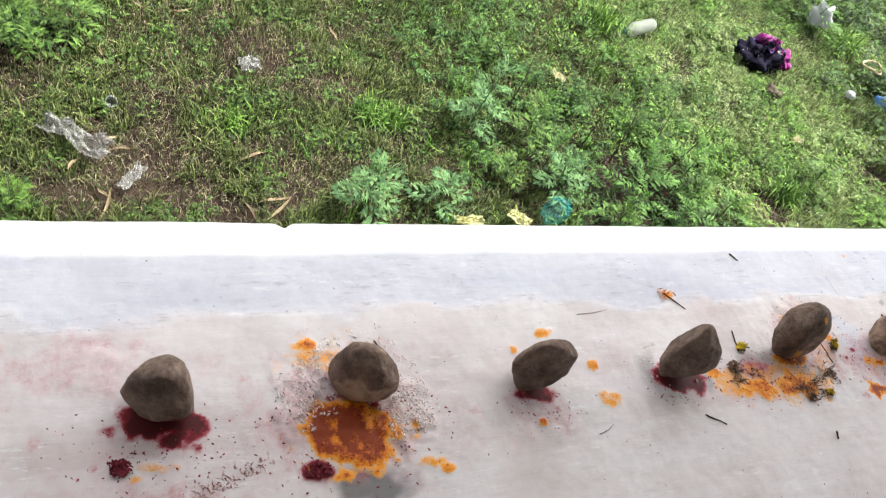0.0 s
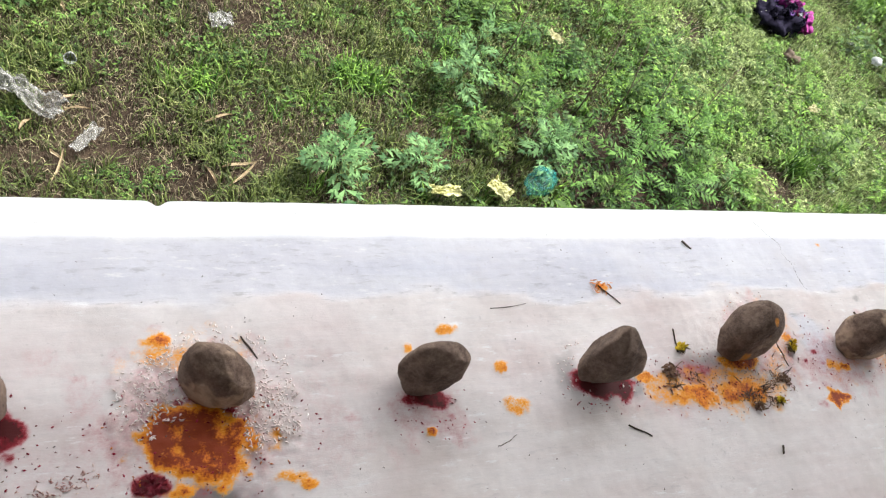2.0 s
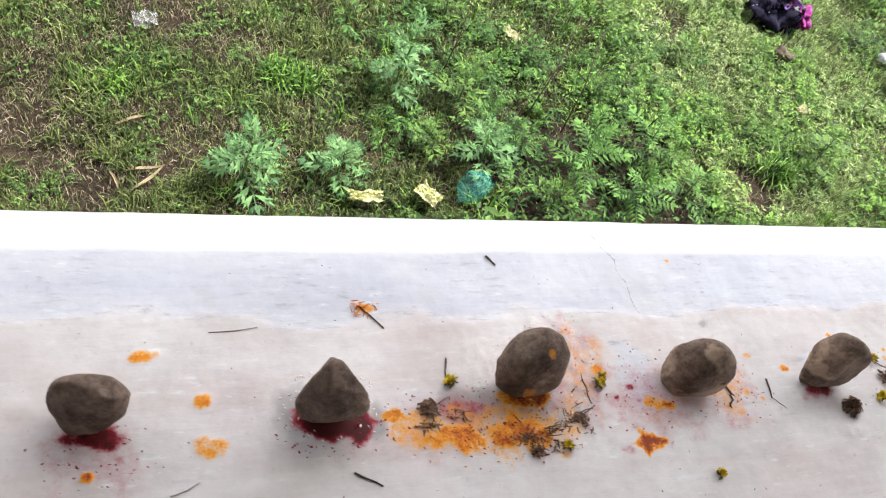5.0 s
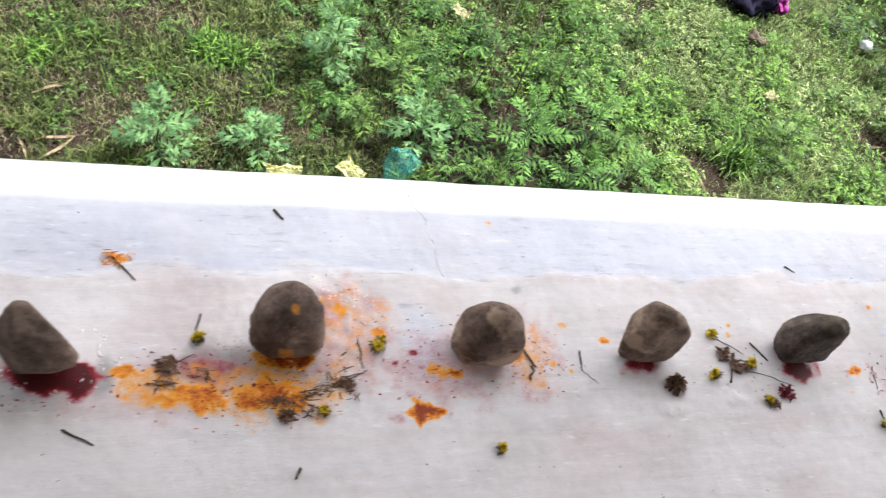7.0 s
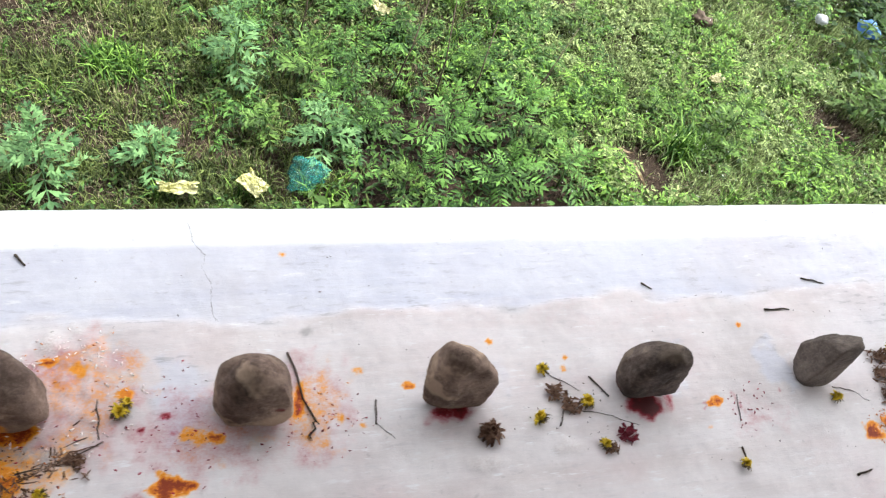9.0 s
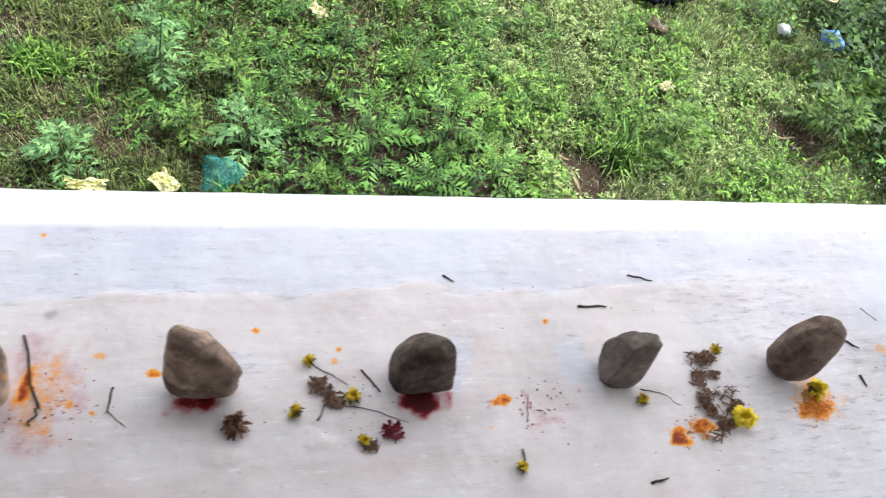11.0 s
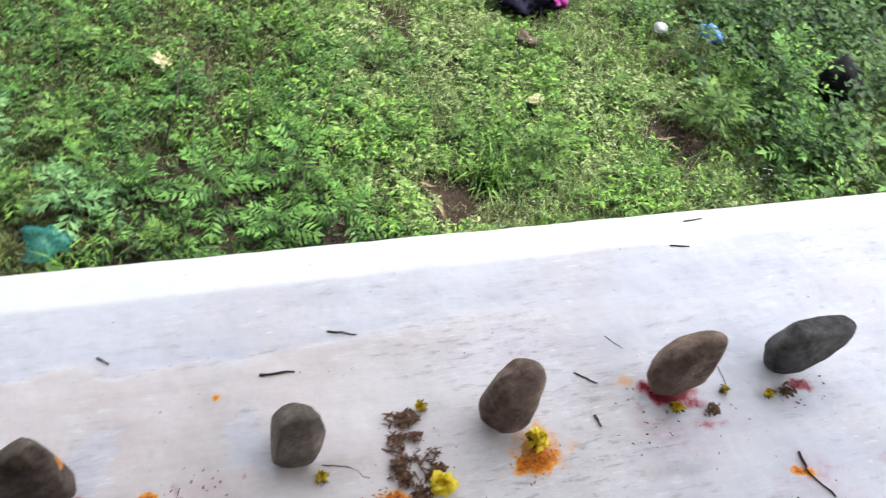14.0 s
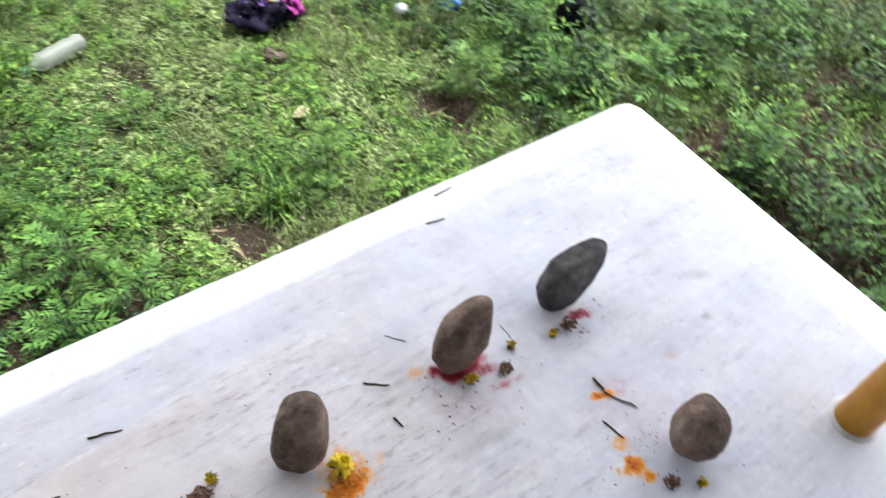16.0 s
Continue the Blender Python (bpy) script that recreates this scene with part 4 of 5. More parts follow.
CLUMPS = [
    ((-0.621, -0.469)),
    ((-1.53, -0.414)),
    ((-0.379, -0.494)),
    ((-0.414, -0.515)),
    ((-0.49, -0.41)),
    ((-0.468, -0.435)),
    ((0.229, -0.388)),
    ((0.231, -0.422)),
    ((0.196, -0.465)),
    ((0.206, -0.49)),
    ((0.223, -0.515)),
    ((0.937, -0.45)),
    ((0.774, -0.462)),
    ((-1.344, -0.505)),
    ((-2.503, -0.52)),
    ((-2.797, -0.479)),
    ((-1.244, -0.452)),
    ((0.258, -0.483)),
    ((0.877, -0.781)),
]
CRACK = [
    ((-1.097, -0.03), (-1.09, -0.062), (-1.082, -0.095), (-1.065, -0.113), (-1.069, -0.137), (-1.055, -0.176), (-1.056, -0.211), (-1.045, -0.253)),
]
STRAWS = [
    ((-2.217, 1.17), (-2.17, 1.058)),
    ((-2.147, 1.15), (-2.004, 1.192)),
    ((-2.122, 1.058), (-2.012, 1.185)),
    ((-2.777, 1.069), (-2.744, 1.213)),
    ((-2.785, 1.226), (-2.755, 1.169)),
    ((-2.202, 1.419), (-2.084, 1.447)),
    ((-2.75, 1.435), (-2.65, 1.442)),
    ((-2.76, 1.482), (-2.704, 1.522)),
    ((-2.643, 2.399), (-2.559, 2.352)),
    ((-2.434, 2.36), (-2.337, 2.387)),
    ((-2.774, 2.065), (-2.759, 1.962)),
    ((-1.604, 2.412), (-1.587, 2.278)),
    ((0.77, 1.228), (0.787, 1.091)),
]
STRAWS_MORE = [
    ((0.85, 1.22), (0.88, 1.061)),
    ((0.807, 1.285), (0.887, 1.275)),
    ((1.449, 2.003), (1.543, 1.986)),
    ((2.126, 1.488), (2.22, 1.473)),
    ((2.193, 1.445), (2.204, 1.371)),
    ((2.398, 1.178), (2.446, 1.084)),
    ((0.854, 1.198), (0.881, 1.063)),
    ((1.404, 1.988), (1.525, 1.974)),
    ((1.277, 1.191), (1.345, 1.213)),
    ((-0.599, 2.032), (-0.565, 2.133)),
    ((-0.581, 1.902), (-0.513, 1.983)),
    ((2.511, 1.17), (2.589, 1.194)),
    ((-2.899, 1.31), (-2.857, 1.373)),
]
STALKS = [
    ((-0.301, 1.605), (0.08, 2.063)),
    ((0.02, 1.631), (0.471, 2.139)),
    ((0.263, 1.475), (0.754, 1.692)),
    ((-1.049, 1.59), (-0.823, 1.992)),
    ((-0.708, 1.852), (-0.558, 2.073)),
    ((0.256, 1.645), (0.313, 2.064)),
    ((-0.094, 1.551), (-0.008, 1.877)),
    ((-0.218, 1.72), (-0.119, 2.029)),
    ((0.027, 1.487), (0.21, 1.71)),
]
PIPES = [
    ((4.175, 2.405), (4.487, 1.826)),
    ((4.552, 2.2), (4.868, 2.013)),
    ((4.945, 2.088), (5.165, 1.911)),
    ((4.537, 1.742), (4.635, 1.578)),
]

FRESHYELLOW = plain("fresh_marigold_petal", (0.75, 0.52, 0.008), (0.98, 0.84, 0.07), 120, 0.7)
YELLOW = plain("marigold_petal", (0.42, 0.28, 0.008), (0.88, 0.66, 0.04), 120, 0.7)
CALYX = plain("dry_calyx", (0.05, 0.035, 0.02), (0.16, 0.12, 0.05), 120, 0.85)
WITHER = plain("withered_petal", (0.045, 0.018, 0.011), (0.24, 0.135, 0.085), 130, 0.85)
DARKRED = plain("dried_red_petal", (0.05, 0.004, 0.008), (0.22, 0.012, 0.03), 110, 0.75)
ORANGEPETAL = plain("orange_petal", (0.5, 0.13, 0.01), (0.8, 0.3, 0.03), 110, 0.75)
GRAINS = foliage("rice_grain", (0.80, 0.66, 0.62), (1.0, 0.97, 0.94), through=0.1)
STAINED = foliage("stained_rice", (0.30, 0.10, 0.09), (0.80, 0.66, 0.60), through=0.1)
CRUMB = foliage("crumb", (0.03, 0.02, 0.018), (0.20, 0.12, 0.09), through=0.0)


def flat(points, z):
    return [Vector((p[0], p[1], z)) for p in points]


def top_of(x, y):
    h, _, _ = ledge_height(np.array([x]), np.array([y]), False)
    return float(h[0])


def build_twig(k, ends, thick, mat, label, name, category):
    rnd = random.Random(300 + k)
    pts = []
    for a, b in zip(ends, ends[1:]):
        for s in range(4):
            t = s / 4
            pts.append((a[0] + (b[0] - a[0]) * t, a[1] + (b[1] - a[1]) * t))
    pts.append(ends[-1])
    length = math.dist(ends[0], ends[-1])
    way = []
    for n, (px, py) in enumerate(pts):
        j = 0.035 * length * (0 < n < len(pts) - 1)
        px, py = px + rnd.uniform(-j, j), py + rnd.uniform(-j, j)
        way.append((px, py, top_of(px, py) + thick * 0.9 + 0.3 * j * rnd.random()))
    ob = part(name, tube(way, [thick * (1.1 - 0.5 * n / len(way)) * rnd.uniform(0.8, 1.2) for n in range(len(way))], 6), mat, smooth=True)
    if thick > 0.001 and length > 0.04 and k % 3 == 0:
        # a broken side spur
        m = way[len(way) // 2]
        a = rnd.uniform(0, 6.28)
        part("spur", tube([m, (m[0] + 0.008 * math.cos(a), m[1] + 0.008 * math.sin(a), m[2] + 0.003)], [thick * 0.7, thick * 0.4], 5), mat, ob)
    return tagged(ob, label, category)


for k, ends in enumerate(TWIGS + TWIGS_MORE):
    build_twig(k, ends, 0.0016 if k % 3 else 0.0021, TWIG, "short dark dry twig lying on the white ledge", "twig", "twig")
for k, ends in enumerate(HAIRS):
    build_twig(60 + k, ends, 0.0007, TWIG, "thin dry flower stalk lying on the ledge", "flower_stalk", "stalk")
for k, ends in enumerate(HEAP):
    build_twig(90 + k, ends, 0.0012, WITHER if k % 2 else TWIG, "brown withered stalk in orange powder", "withered_stalk", "stalk")


def petal_cluster(rnd, n, radius, length, width, up=0.6, curl=0.5):
    bm = bmesh.new()
    for _ in range(n):
        a, e = rnd.uniform(0, 6.283), rnd.uniform(-0.1, up * 1.5)
        d = Vector((math.cos(a) * math.cos(e), math.sin(a) * math.cos(e), math.sin(e)))
        s = Vector((-math.sin(a), math.cos(a), rnd.uniform(-curl, curl))).normalized()
        r0 = d * radius * rnd.uniform(0.05, 0.35)
        ln, w = length * rnd.uniform(0.7, 1.2), width * rnd.uniform(0.7, 1.2)
        up_v = Vector((0, 0, 1)) * ln * 0.2
        v = [bm.verts.new(p) for p in (r0 - s * w * 0.3, r0 + s * w * 0.3, r0 + d * ln * 0.6 + s * w * 0.55 + up_v, r0 + d * ln + s * w * 0.2 - up_v * curl, r0 + d * ln - s * w * 0.2 - up_v * curl, r0 + d * ln * 0.6 - s * w * 0.55 + up_v)]
        bm.faces.new((v[0], v[1], v[2], v[5]))
        bm.faces.new((v[5], v[2], v[3], v[4]))
    return bm


def shred_heap(rnd, n, radius, length, width):
    """Withered bits lying every way in a low heap."""
    bm = bmesh.new()
    for _ in range(n):
        r, a = radius * rnd.random() ** 0.7, rnd.uniform(0, 6.283)
        c = Vector((r * math.cos(a), 0.75 * r * math.sin(a), radius * 0.12 * rnd.random() * (1 - r / radius)))
        m = Euler((rnd.uniform(-0.5, 0.5), rnd.uniform(-0.5, 0.5), rnd.uniform(0, 6.283))).to_matrix()
        ln, w = length * rnd.uniform(0.4, 1.1), width * rnd.uniform(0.4, 1.2)
        k = rnd.uniform(-0.3, 0.3) * ln
        v = [bm.verts.new(c + m @ Vector(q)) for q in ((-ln / 2, -w / 3, k), (-ln / 2, w / 3, k), (0, w / 2, 0), (0, -w / 2, 0), (ln / 2, w / 4, k), (ln / 2, -w / 4, k))]
        bm.faces.new((v[0], v[3], v[2], v[1]))
        bm.faces.new((v[3], v[5], v[4], v[2]))
    return bm


def build_bloom(k, x, y, size):
    rnd = random.Random(500 + k)
    top = new("marigold")
    top.location = (x, y, top_of(x, y) + size * 0.55)
    fresh = size > 0.014
    tip = 0.25 if fresh else 0.8
    top.rotation_euler = (rnd.uniform(-tip, tip), rnd.uniform(-tip, tip), rnd.uniform(0, 6))
    part("petals", petal_cluster(rnd, 110 if fresh else 34, size * 0.8, size * 0.9, size * 0.5, 1.1), FRESHYELLOW if fresh else YELLOW, top, "yellow petals")
    part("calyx", tube([(0, 0, -size * 0.75), (0, 0, -size * 0.3), (0, 0, size * 0.12)], [size * 0.2, size * 0.55, size * 0.62], 9), CALYX, top, "dry brown calyx")
    part("sepal_ring", petal_cluster(rnd, 12 if fresh else 26, size * 0.8, size * (0.7 if fresh else 1.0), size * 0.22, 0.1), CALYX, top)
    big = "bright yellow marigold head lying on the ledge" if fresh else "small wilting yellow marigold head with brown calyx"
    tagged(top, big, "flower", "offered marigolds")


for k, (x, y) in enumerate(BLOOMS):
    build_bloom(k, x, y, 0.0195 if k in (12, 13) else (0.0125 if k in (0, 1, 4, 5, 14) else 0.0105))
for k, (x, y) in enumerate(CLUMPS):
    rnd = random.Random(700 + k)
    size = 0.024 if k == 0 else rnd.uniform(0.013, 0.021)
    red = k in (2, 14, 15)
    bm = petal_cluster(rnd, 90, size * 0.9, size * 0.75, size * 0.28, 1.0, 1.2) if k == 0 else shred_heap(rnd, 46, size, size * 0.8, size * 0.3)
    ob = part("dried_flower", bm, DARKRED if red else WITHER)
    ob.location = (x, y, top_of(x, y) + 0.005)
    tagged(ob, "crumpled dark red dried petals on the ledge" if red else "brown withered flower head on the ledge", "dried flower", "withered offerings")
for k, (x, y) in enumerate(((-1.618, -0.216), (0.437, -0.485), (0.415, -0.497), (0.17, -0.52))):
    ob = part("loose_petals", shred_heap(random.Random(800 + k), 26, 0.026, 0.018, 0.003), ORANGEPETAL)
    ob.location = (x, y, top_of(x, y) + 0.003)
    tagged(ob, "thin loose orange petals on the ledge", "petals", "loose petals")


for k in range(13):
    rnd = random.Random(1700 + k)
    f = k / 14
    x, y = (-1.36 + 0.16 * f + rnd.gauss(0, 0.012), -0.485 + 0.075 * f * f + rnd.gauss(0, 0.01)) if k < 10 else (-1.53 + rnd.gauss(0, 0.03), -0.425 + rnd.gauss(0, 0.02))
    ob = part("withered_flower", shred_heap(rnd, 13, 0.017, 0.018, 0.0026), WITHER)
    ob.location = (x, y, top_of(x, y) + 0.003)
    tagged(ob, "brown shreds of withered flowers beside a stone", "dried flower", "withered offerings")


for k in range(12):
    rnd = random.Random(1800 + k)
    f = k / 11
    x, y = 0.205 + 0.02 * f + rnd.gauss(0, 0.013), -0.385 - 0.145 * f + rnd.gauss(0, 0.006)
    ob = part("withered_flower", shred_heap(rnd, 15, 0.019, 0.022, 0.004), WITHER)
    ob.location = (x, y, top_of(x, y) + 0.003)
    tagged(ob, "brown withered petals trailing over the ledge", "dried flower", "withered offerings")


def specks(name, mat, label, x, y, lo, hi, slim, category):
    n = len(x)
    z = ledge_height(x, y)[0]
    rng2 = np.random.RandomState(len(name) * 7 + n)
    s, a = rng2.uniform(lo, hi, n) / 2, rng2.uniform(0, 6.283, n)
    d = np.stack([np.cos(a), np.sin(a), rng2.uniform(-0.3, 0.3, n)], 1) * s[:, None]
    w = np.stack([-np.sin(a), np.cos(a), np.zeros(n)], 1) * (s * slim)[:, None]
    c = np.stack([x, y, z + s * slim * 0.8], 1)
    up = np.zeros((n, 3))
    up[:, 2] = s * slim
    v = np.stack([c - d, c + w, c + d, c - w, c + up, c - up], 1).reshape(-1, 3)
    b = np.arange(n)[:, None, None] * 6 + np.array([[0, 1, 4], [1, 2, 4], [2, 3, 4], [3, 0, 4], [1, 0, 5], [2, 1, 5], [3, 2, 5], [0, 3, 5]])
    ob = new(name, mesh_from(name, v, b.reshape(-1, 3).tolist(), mat))
    tagged(ob, label, category, kind="stuff")


rng = np.random.RandomState(9)
ring = lambda n, cx, cy, r0, r1, flatten: (lambda r, a: (cx + r * np.cos(a), cy + r * np.sin(a) * flatten))(rng.uniform(r0, r1, n), rng.uniform(0, 6.283, n))
sets = [ring(420, -2.40, -0.385, 0.07, 0.125, 0.95), ring(220, -2.33, -0.43, 0.02, 0.07, 0.8), ring(160, -2.50, -0.39, 0.01, 0.055, 1.2), ring(110, -1.27, -0.35, 0.06, 0.12, 0.9), ring(50, -1.69, -0.40, 0.06, 0.095, 0.75)]
keep = [~((np.abs(s[0] + 2.43) < 0.065) & (s[1] < -0.43)) for s in sets]
sets = [(s[0][q], s[1][q]) for s, q in zip(sets, keep)]
specks("rice_grains", GRAINS, "scattered white rice grains round the stones", np.concatenate([s[0] for s in sets]), np.concatenate([s[1] for s in sets]), 0.005, 0.009, 0.4, "rice")
sets = []
t = rng.rand(150)
sets.append((-2.70 + 0.125 * t + rng.normal(0, 0.008, 150), -0.535 + 0.042 * t + rng.normal(0, 0.009, 150)))
specks("stained_rice", STAINED, "streak of red-stained rice grains on the ledge", np.concatenate([s[0] for s in sets]), np.concatenate([s[1] for s in sets]), 0.005, 0.009, 0.3, "rice")
x, y = rng.uniform(-3.2, 1.45, 420), -0.02 - 0.85 * rng.rand(420) ** 0.8
sets = [(x, y), ring(30, -2.40, -0.45, 0.02, 0.14, 0.8), ring(90, -1.36, -0.44, 0.02, 0.15, 0.5), ring(26, -1.70, -0.42, 0.05, 0.1, 0.6), ring(40, 0.22, -0.46, 0.01, 0.08, 1.0), ring(30, 0.9, -0.7, 0.01, 0.1, 0.8), ring(40, -0.45, -0.45, 0.01, 0.1, 0.7), ring(50, -2.75, -0.46, 0.01, 0.13, 0.5)]
REDGRAIN = foliage("red_powder_grain", (0.12, 0.004, 0.012), (0.42, 0.02, 0.06), through=0.0)
ORANGEGRAIN = foliage("orange_powder_grain", (0.45, 0.10, 0.01), (0.75, 0.28, 0.03), through=0.0)
crumb_sets = sets
sets = [ring(90, -2.74, -0.44, 0.03, 0.16, 0.5), ring(130, -2.42, -0.47, 0.05, 0.19, 0.6), ring(50, -2.05, -0.45, 0.03, 0.1, 0.6), ring(60, -1.69, -0.45, 0.03, 0.1, 0.5), ring(130, -1.42, -0.43, 0.03, 0.2, 0.5), ring(80, -1.10, -0.41, 0.02, 0.13, 0.8), ring(50, -0.9, -0.43, 0.02, 0.12, 0.5), ring(50, 0.71, -0.46, 0.02, 0.14, 0.6), ring(25, 0.97, -0.45, 0.01, 0.06, 0.8), ring(40, -0.12, -0.47, 0.0, 0.08, 0.7)]
specks("red_powder_grains", REDGRAIN, "scattered grains of red powder on the ledge", np.concatenate([s[0] for s in sets]), np.concatenate([s[1] for s in sets]), 0.002, 0.007, 0.5, "powder")
sets = [ring(90, -2.43, -0.46, 0.05, 0.15, 0.7), ring(110, -1.38, -0.45, 0.05, 0.17, 0.5), ring(50, -1.26, -0.32, 0.02, 0.1, 0.8), ring(25, -0.9, -0.40, 0.02, 0.09, 1.0), ring(45, 0.42, -0.495, 0.01, 0.06, 0.7), ring(40, 0.17, -0.52, 0.01, 0.07, 0.6), ring(30, 0.86, -0.72, 0.01, 0.08, 0.8)]
specks("orange_powder_grains", ORANGEGRAIN, "scattered grains of orange powder on the ledge", np.concatenate([s[0] for s in sets]), np.concatenate([s[1] for s in sets]), 0.002, 0.007, 0.4, "powder")
sets = crumb_sets
specks("crumbs", CRUMB, "tiny dark crumbs and bits of petal on the ledge", np.concatenate([s[0] for s in sets]), np.concatenate([s[1] for s in sets]), 0.0015, 0.005, 0.45, "crumbs")


def build_crack(points):
    rnd = random.Random(5)
    pts = []
    for a, b in zip(points, points[1:]):
        for s in range(4):
            t = s / 4
            pts.append((a[0] + (b[0] - a[0]) * t + rnd.uniform(-0.002, 0.002), a[1] + (b[1] - a[1]) * t))
    way = [(px, py, top_of(px, py) - 0.0002) for px, py in pts]
    ob = part("crack_line", tube(way, [rnd.uniform(0.0002, 0.0006) for _ in way], 5), TWIG, bpy.data.objects["floor"], "thin dark crack in the cement")


build_crack(CRACK[0])

# ---- weeds ----
def leaf_mesh(name, mat, kind, length, pairs, seed):
    """One compound leaf along +x, arching over."""
    rnd = random.Random(seed)
    bm = bmesh.new()

    def bend(s):
        return Vector((length * s * (1 - 0.12 * s), 0, length * (0.28 * s - 0.42 * s * s)))

    def blade(root, d, ln, w):
        side = Vector((-d.y, d.x, 0)).normalized()
        drop = Vector((0, 0, -0.18 * ln))
        p = [root, root + d * ln * 0.45 + side * w, root + d * ln + drop, root + d * ln * 0.45 - side * w]
        m = bm.verts.new(root + d * ln * 0.5 - Vector((0, 0, 0.12 * w)))
        v = [bm.verts.new(q) for q in p]
        for i in range(4):
            bm.faces.new((v[i], v[(i + 1) % 4], m))

    for k in range(pairs):
        s = 0.22 + 0.72 * k / max(pairs - 1, 1)
        root = bend(s)
        for hand in (-1, 1):
            if kind == "lobed":
                ln = length * (0.44 * math.sin(math.pi * (0.22 + 0.68 * s)) + 0.05) * rnd.uniform(0.8, 1.15)
                d = Vector((math.cos(radians(50)), hand * math.sin(radians(50)), rnd.uniform(-0.2, 0.1))).normalized()
                blade(root, d, ln, ln * 0.15)
                for turn in (-36, 36):
                    dd = Matrix.Rotation(radians(turn), 3, "Z") @ d
                    blade(root + d * ln * 0.5, dd, ln * 0.42, ln * 0.085)
            else:
                ln = length * 0.36 * rnd.uniform(0.7, 1.15) * (1.1 - 0.35 * s)
                d = Vector((math.cos(radians(58)), hand * math.sin(radians(58)), rnd.uniform(-0.25, 0.05))).normalized()
                blade(root, d, ln, ln * (0.14 if kind == "pinnate" else 0.3))
    blade(bend(0.9), Vector((1, 0, -0.25)).normalized(), length * 0.28, length * 0.06)
    # midrib
    for a, b in ((0, 0.35), (0.35, 0.7), (0.7, 1)):
        p, q, w = bend(a), bend(b), length * 0.012
        v = [bm.verts.new(u) for u in (p + Vector((0, w, 0)), p - Vector((0, w, 0)), q - Vector((0, w * 0.7, 0)), q + Vector((0, w * 0.7, 0)))]
        bm.faces.new(v)
    me = bpy.data.meshes.new(name)
    bm.to_mesh(me)
    bm.free()
    me.materials.append(mat)
    return me


LEAVES = {
    "ragweed": [leaf_mesh("leaf", SILVER, "lobed", 1, 4, s) for s in (1, 2, 3)],
    "mugwort": [leaf_mesh("leaf", HERB, "lobed", 1, 4, s) for s in (4, 5, 6)],
    "fern_weed": [leaf_mesh("leaf", FERNGREEN, "pinnate", 1, 6, s) for s in (7, 8, 9)],
    "broadleaf_weed": [leaf_mesh("leaf", DARKLEAF, "broad", 1, 3, s) for s in (10, 11, 12)],
}


def build_weed(kind, x, y, height, reach, leaves, seed, label):
    rnd = random.Random(seed)
    z = float(ground_height(np.array([x]), np.array([y]))[0])
    top = new(kind)
    top.location = (x, y, z)
    lean = (rnd.uniform(-0.12, 0.12), rnd.uniform(-0.12, 0.12))
    at = lambda s: Vector((lean[0] * height * s * s, lean[1] * height * s * s, height * s))
    part("stem", tube([Vector((0, 0, -0.02)), at(0.35), at(0.7), at(1.0)], [0.006, 0.005, 0.0035, 0.0015], 6), STEM, top, smooth=True)
    for k in range(leaves):
        s = 0.08 + 0.92 * (k / max(leaves - 1, 1)) ** 0.8
        leaf = new("leaf", LEAVES[kind][k % 3])
        leaf.parent = top
        size = reach * (1.05 - 0.55 * s) * rnd.uniform(0.8, 1.2)
        leaf.matrix_local = Matrix.Translation(at(s)) @ Matrix.Rotation(k * 2.4 + rnd.uniform(-0.4, 0.4), 4, "Z") @ Matrix.Rotation(-(0.1 + 0.95 * s * s) + rnd.uniform(-0.2, 0.2), 4, "Y") @ Matrix.Rotation(rnd.uniform(-0.4, 0.4), 4, "X") @ Matrix.Diagonal((size, size, size, 1))
    tagged(top, label, "weed", kind + " plants")


SILVERY = "grey-green ragweed with deeply cut feathery leaves"
GREENER = "green weed with cut lobed leaves in the grass"
FERNY = "bright green weed with long pinnate leaves"
BROAD = "dark green leafy weed at the edge of the grass"
WEEDS = [
    ("ragweed", -1.70, 1.13, 0.30, 0.20, 15, SILVERY), ("ragweed", -1.30, 1.16, 0.20, 0.17, 11, SILVERY), ("ragweed", -0.98, 1.68, 0.46, 0.17, 16, SILVERY),
    ("ragweed", -0.62, 1.24, 0.28, 0.19, 13, SILVERY), ("mugwort", -0.66, 1.62, 0.26, 0.18, 12, GREENER), ("mugwort", -0.86, 1.36, 0.16, 0.14, 9, GREENER),
    ("fern_weed", -0.08, 1.24, 0.32, 0.24, 15, FERNY), ("fern_weed", 0.14, 1.06, 0.22, 0.22, 13, FERNY), ("fern_weed", 0.26, 1.32, 0.32, 0.24, 15, FERNY),
    ("fern_weed", 0.44, 1.08, 0.22, 0.22, 11, FERNY), ("mugwort", -0.30, 1.04, 0.16, 0.15, 10, GREENER), ("broadleaf_weed", -0.42, 1.42, 0.16, 0.15, 11, BROAD),
]
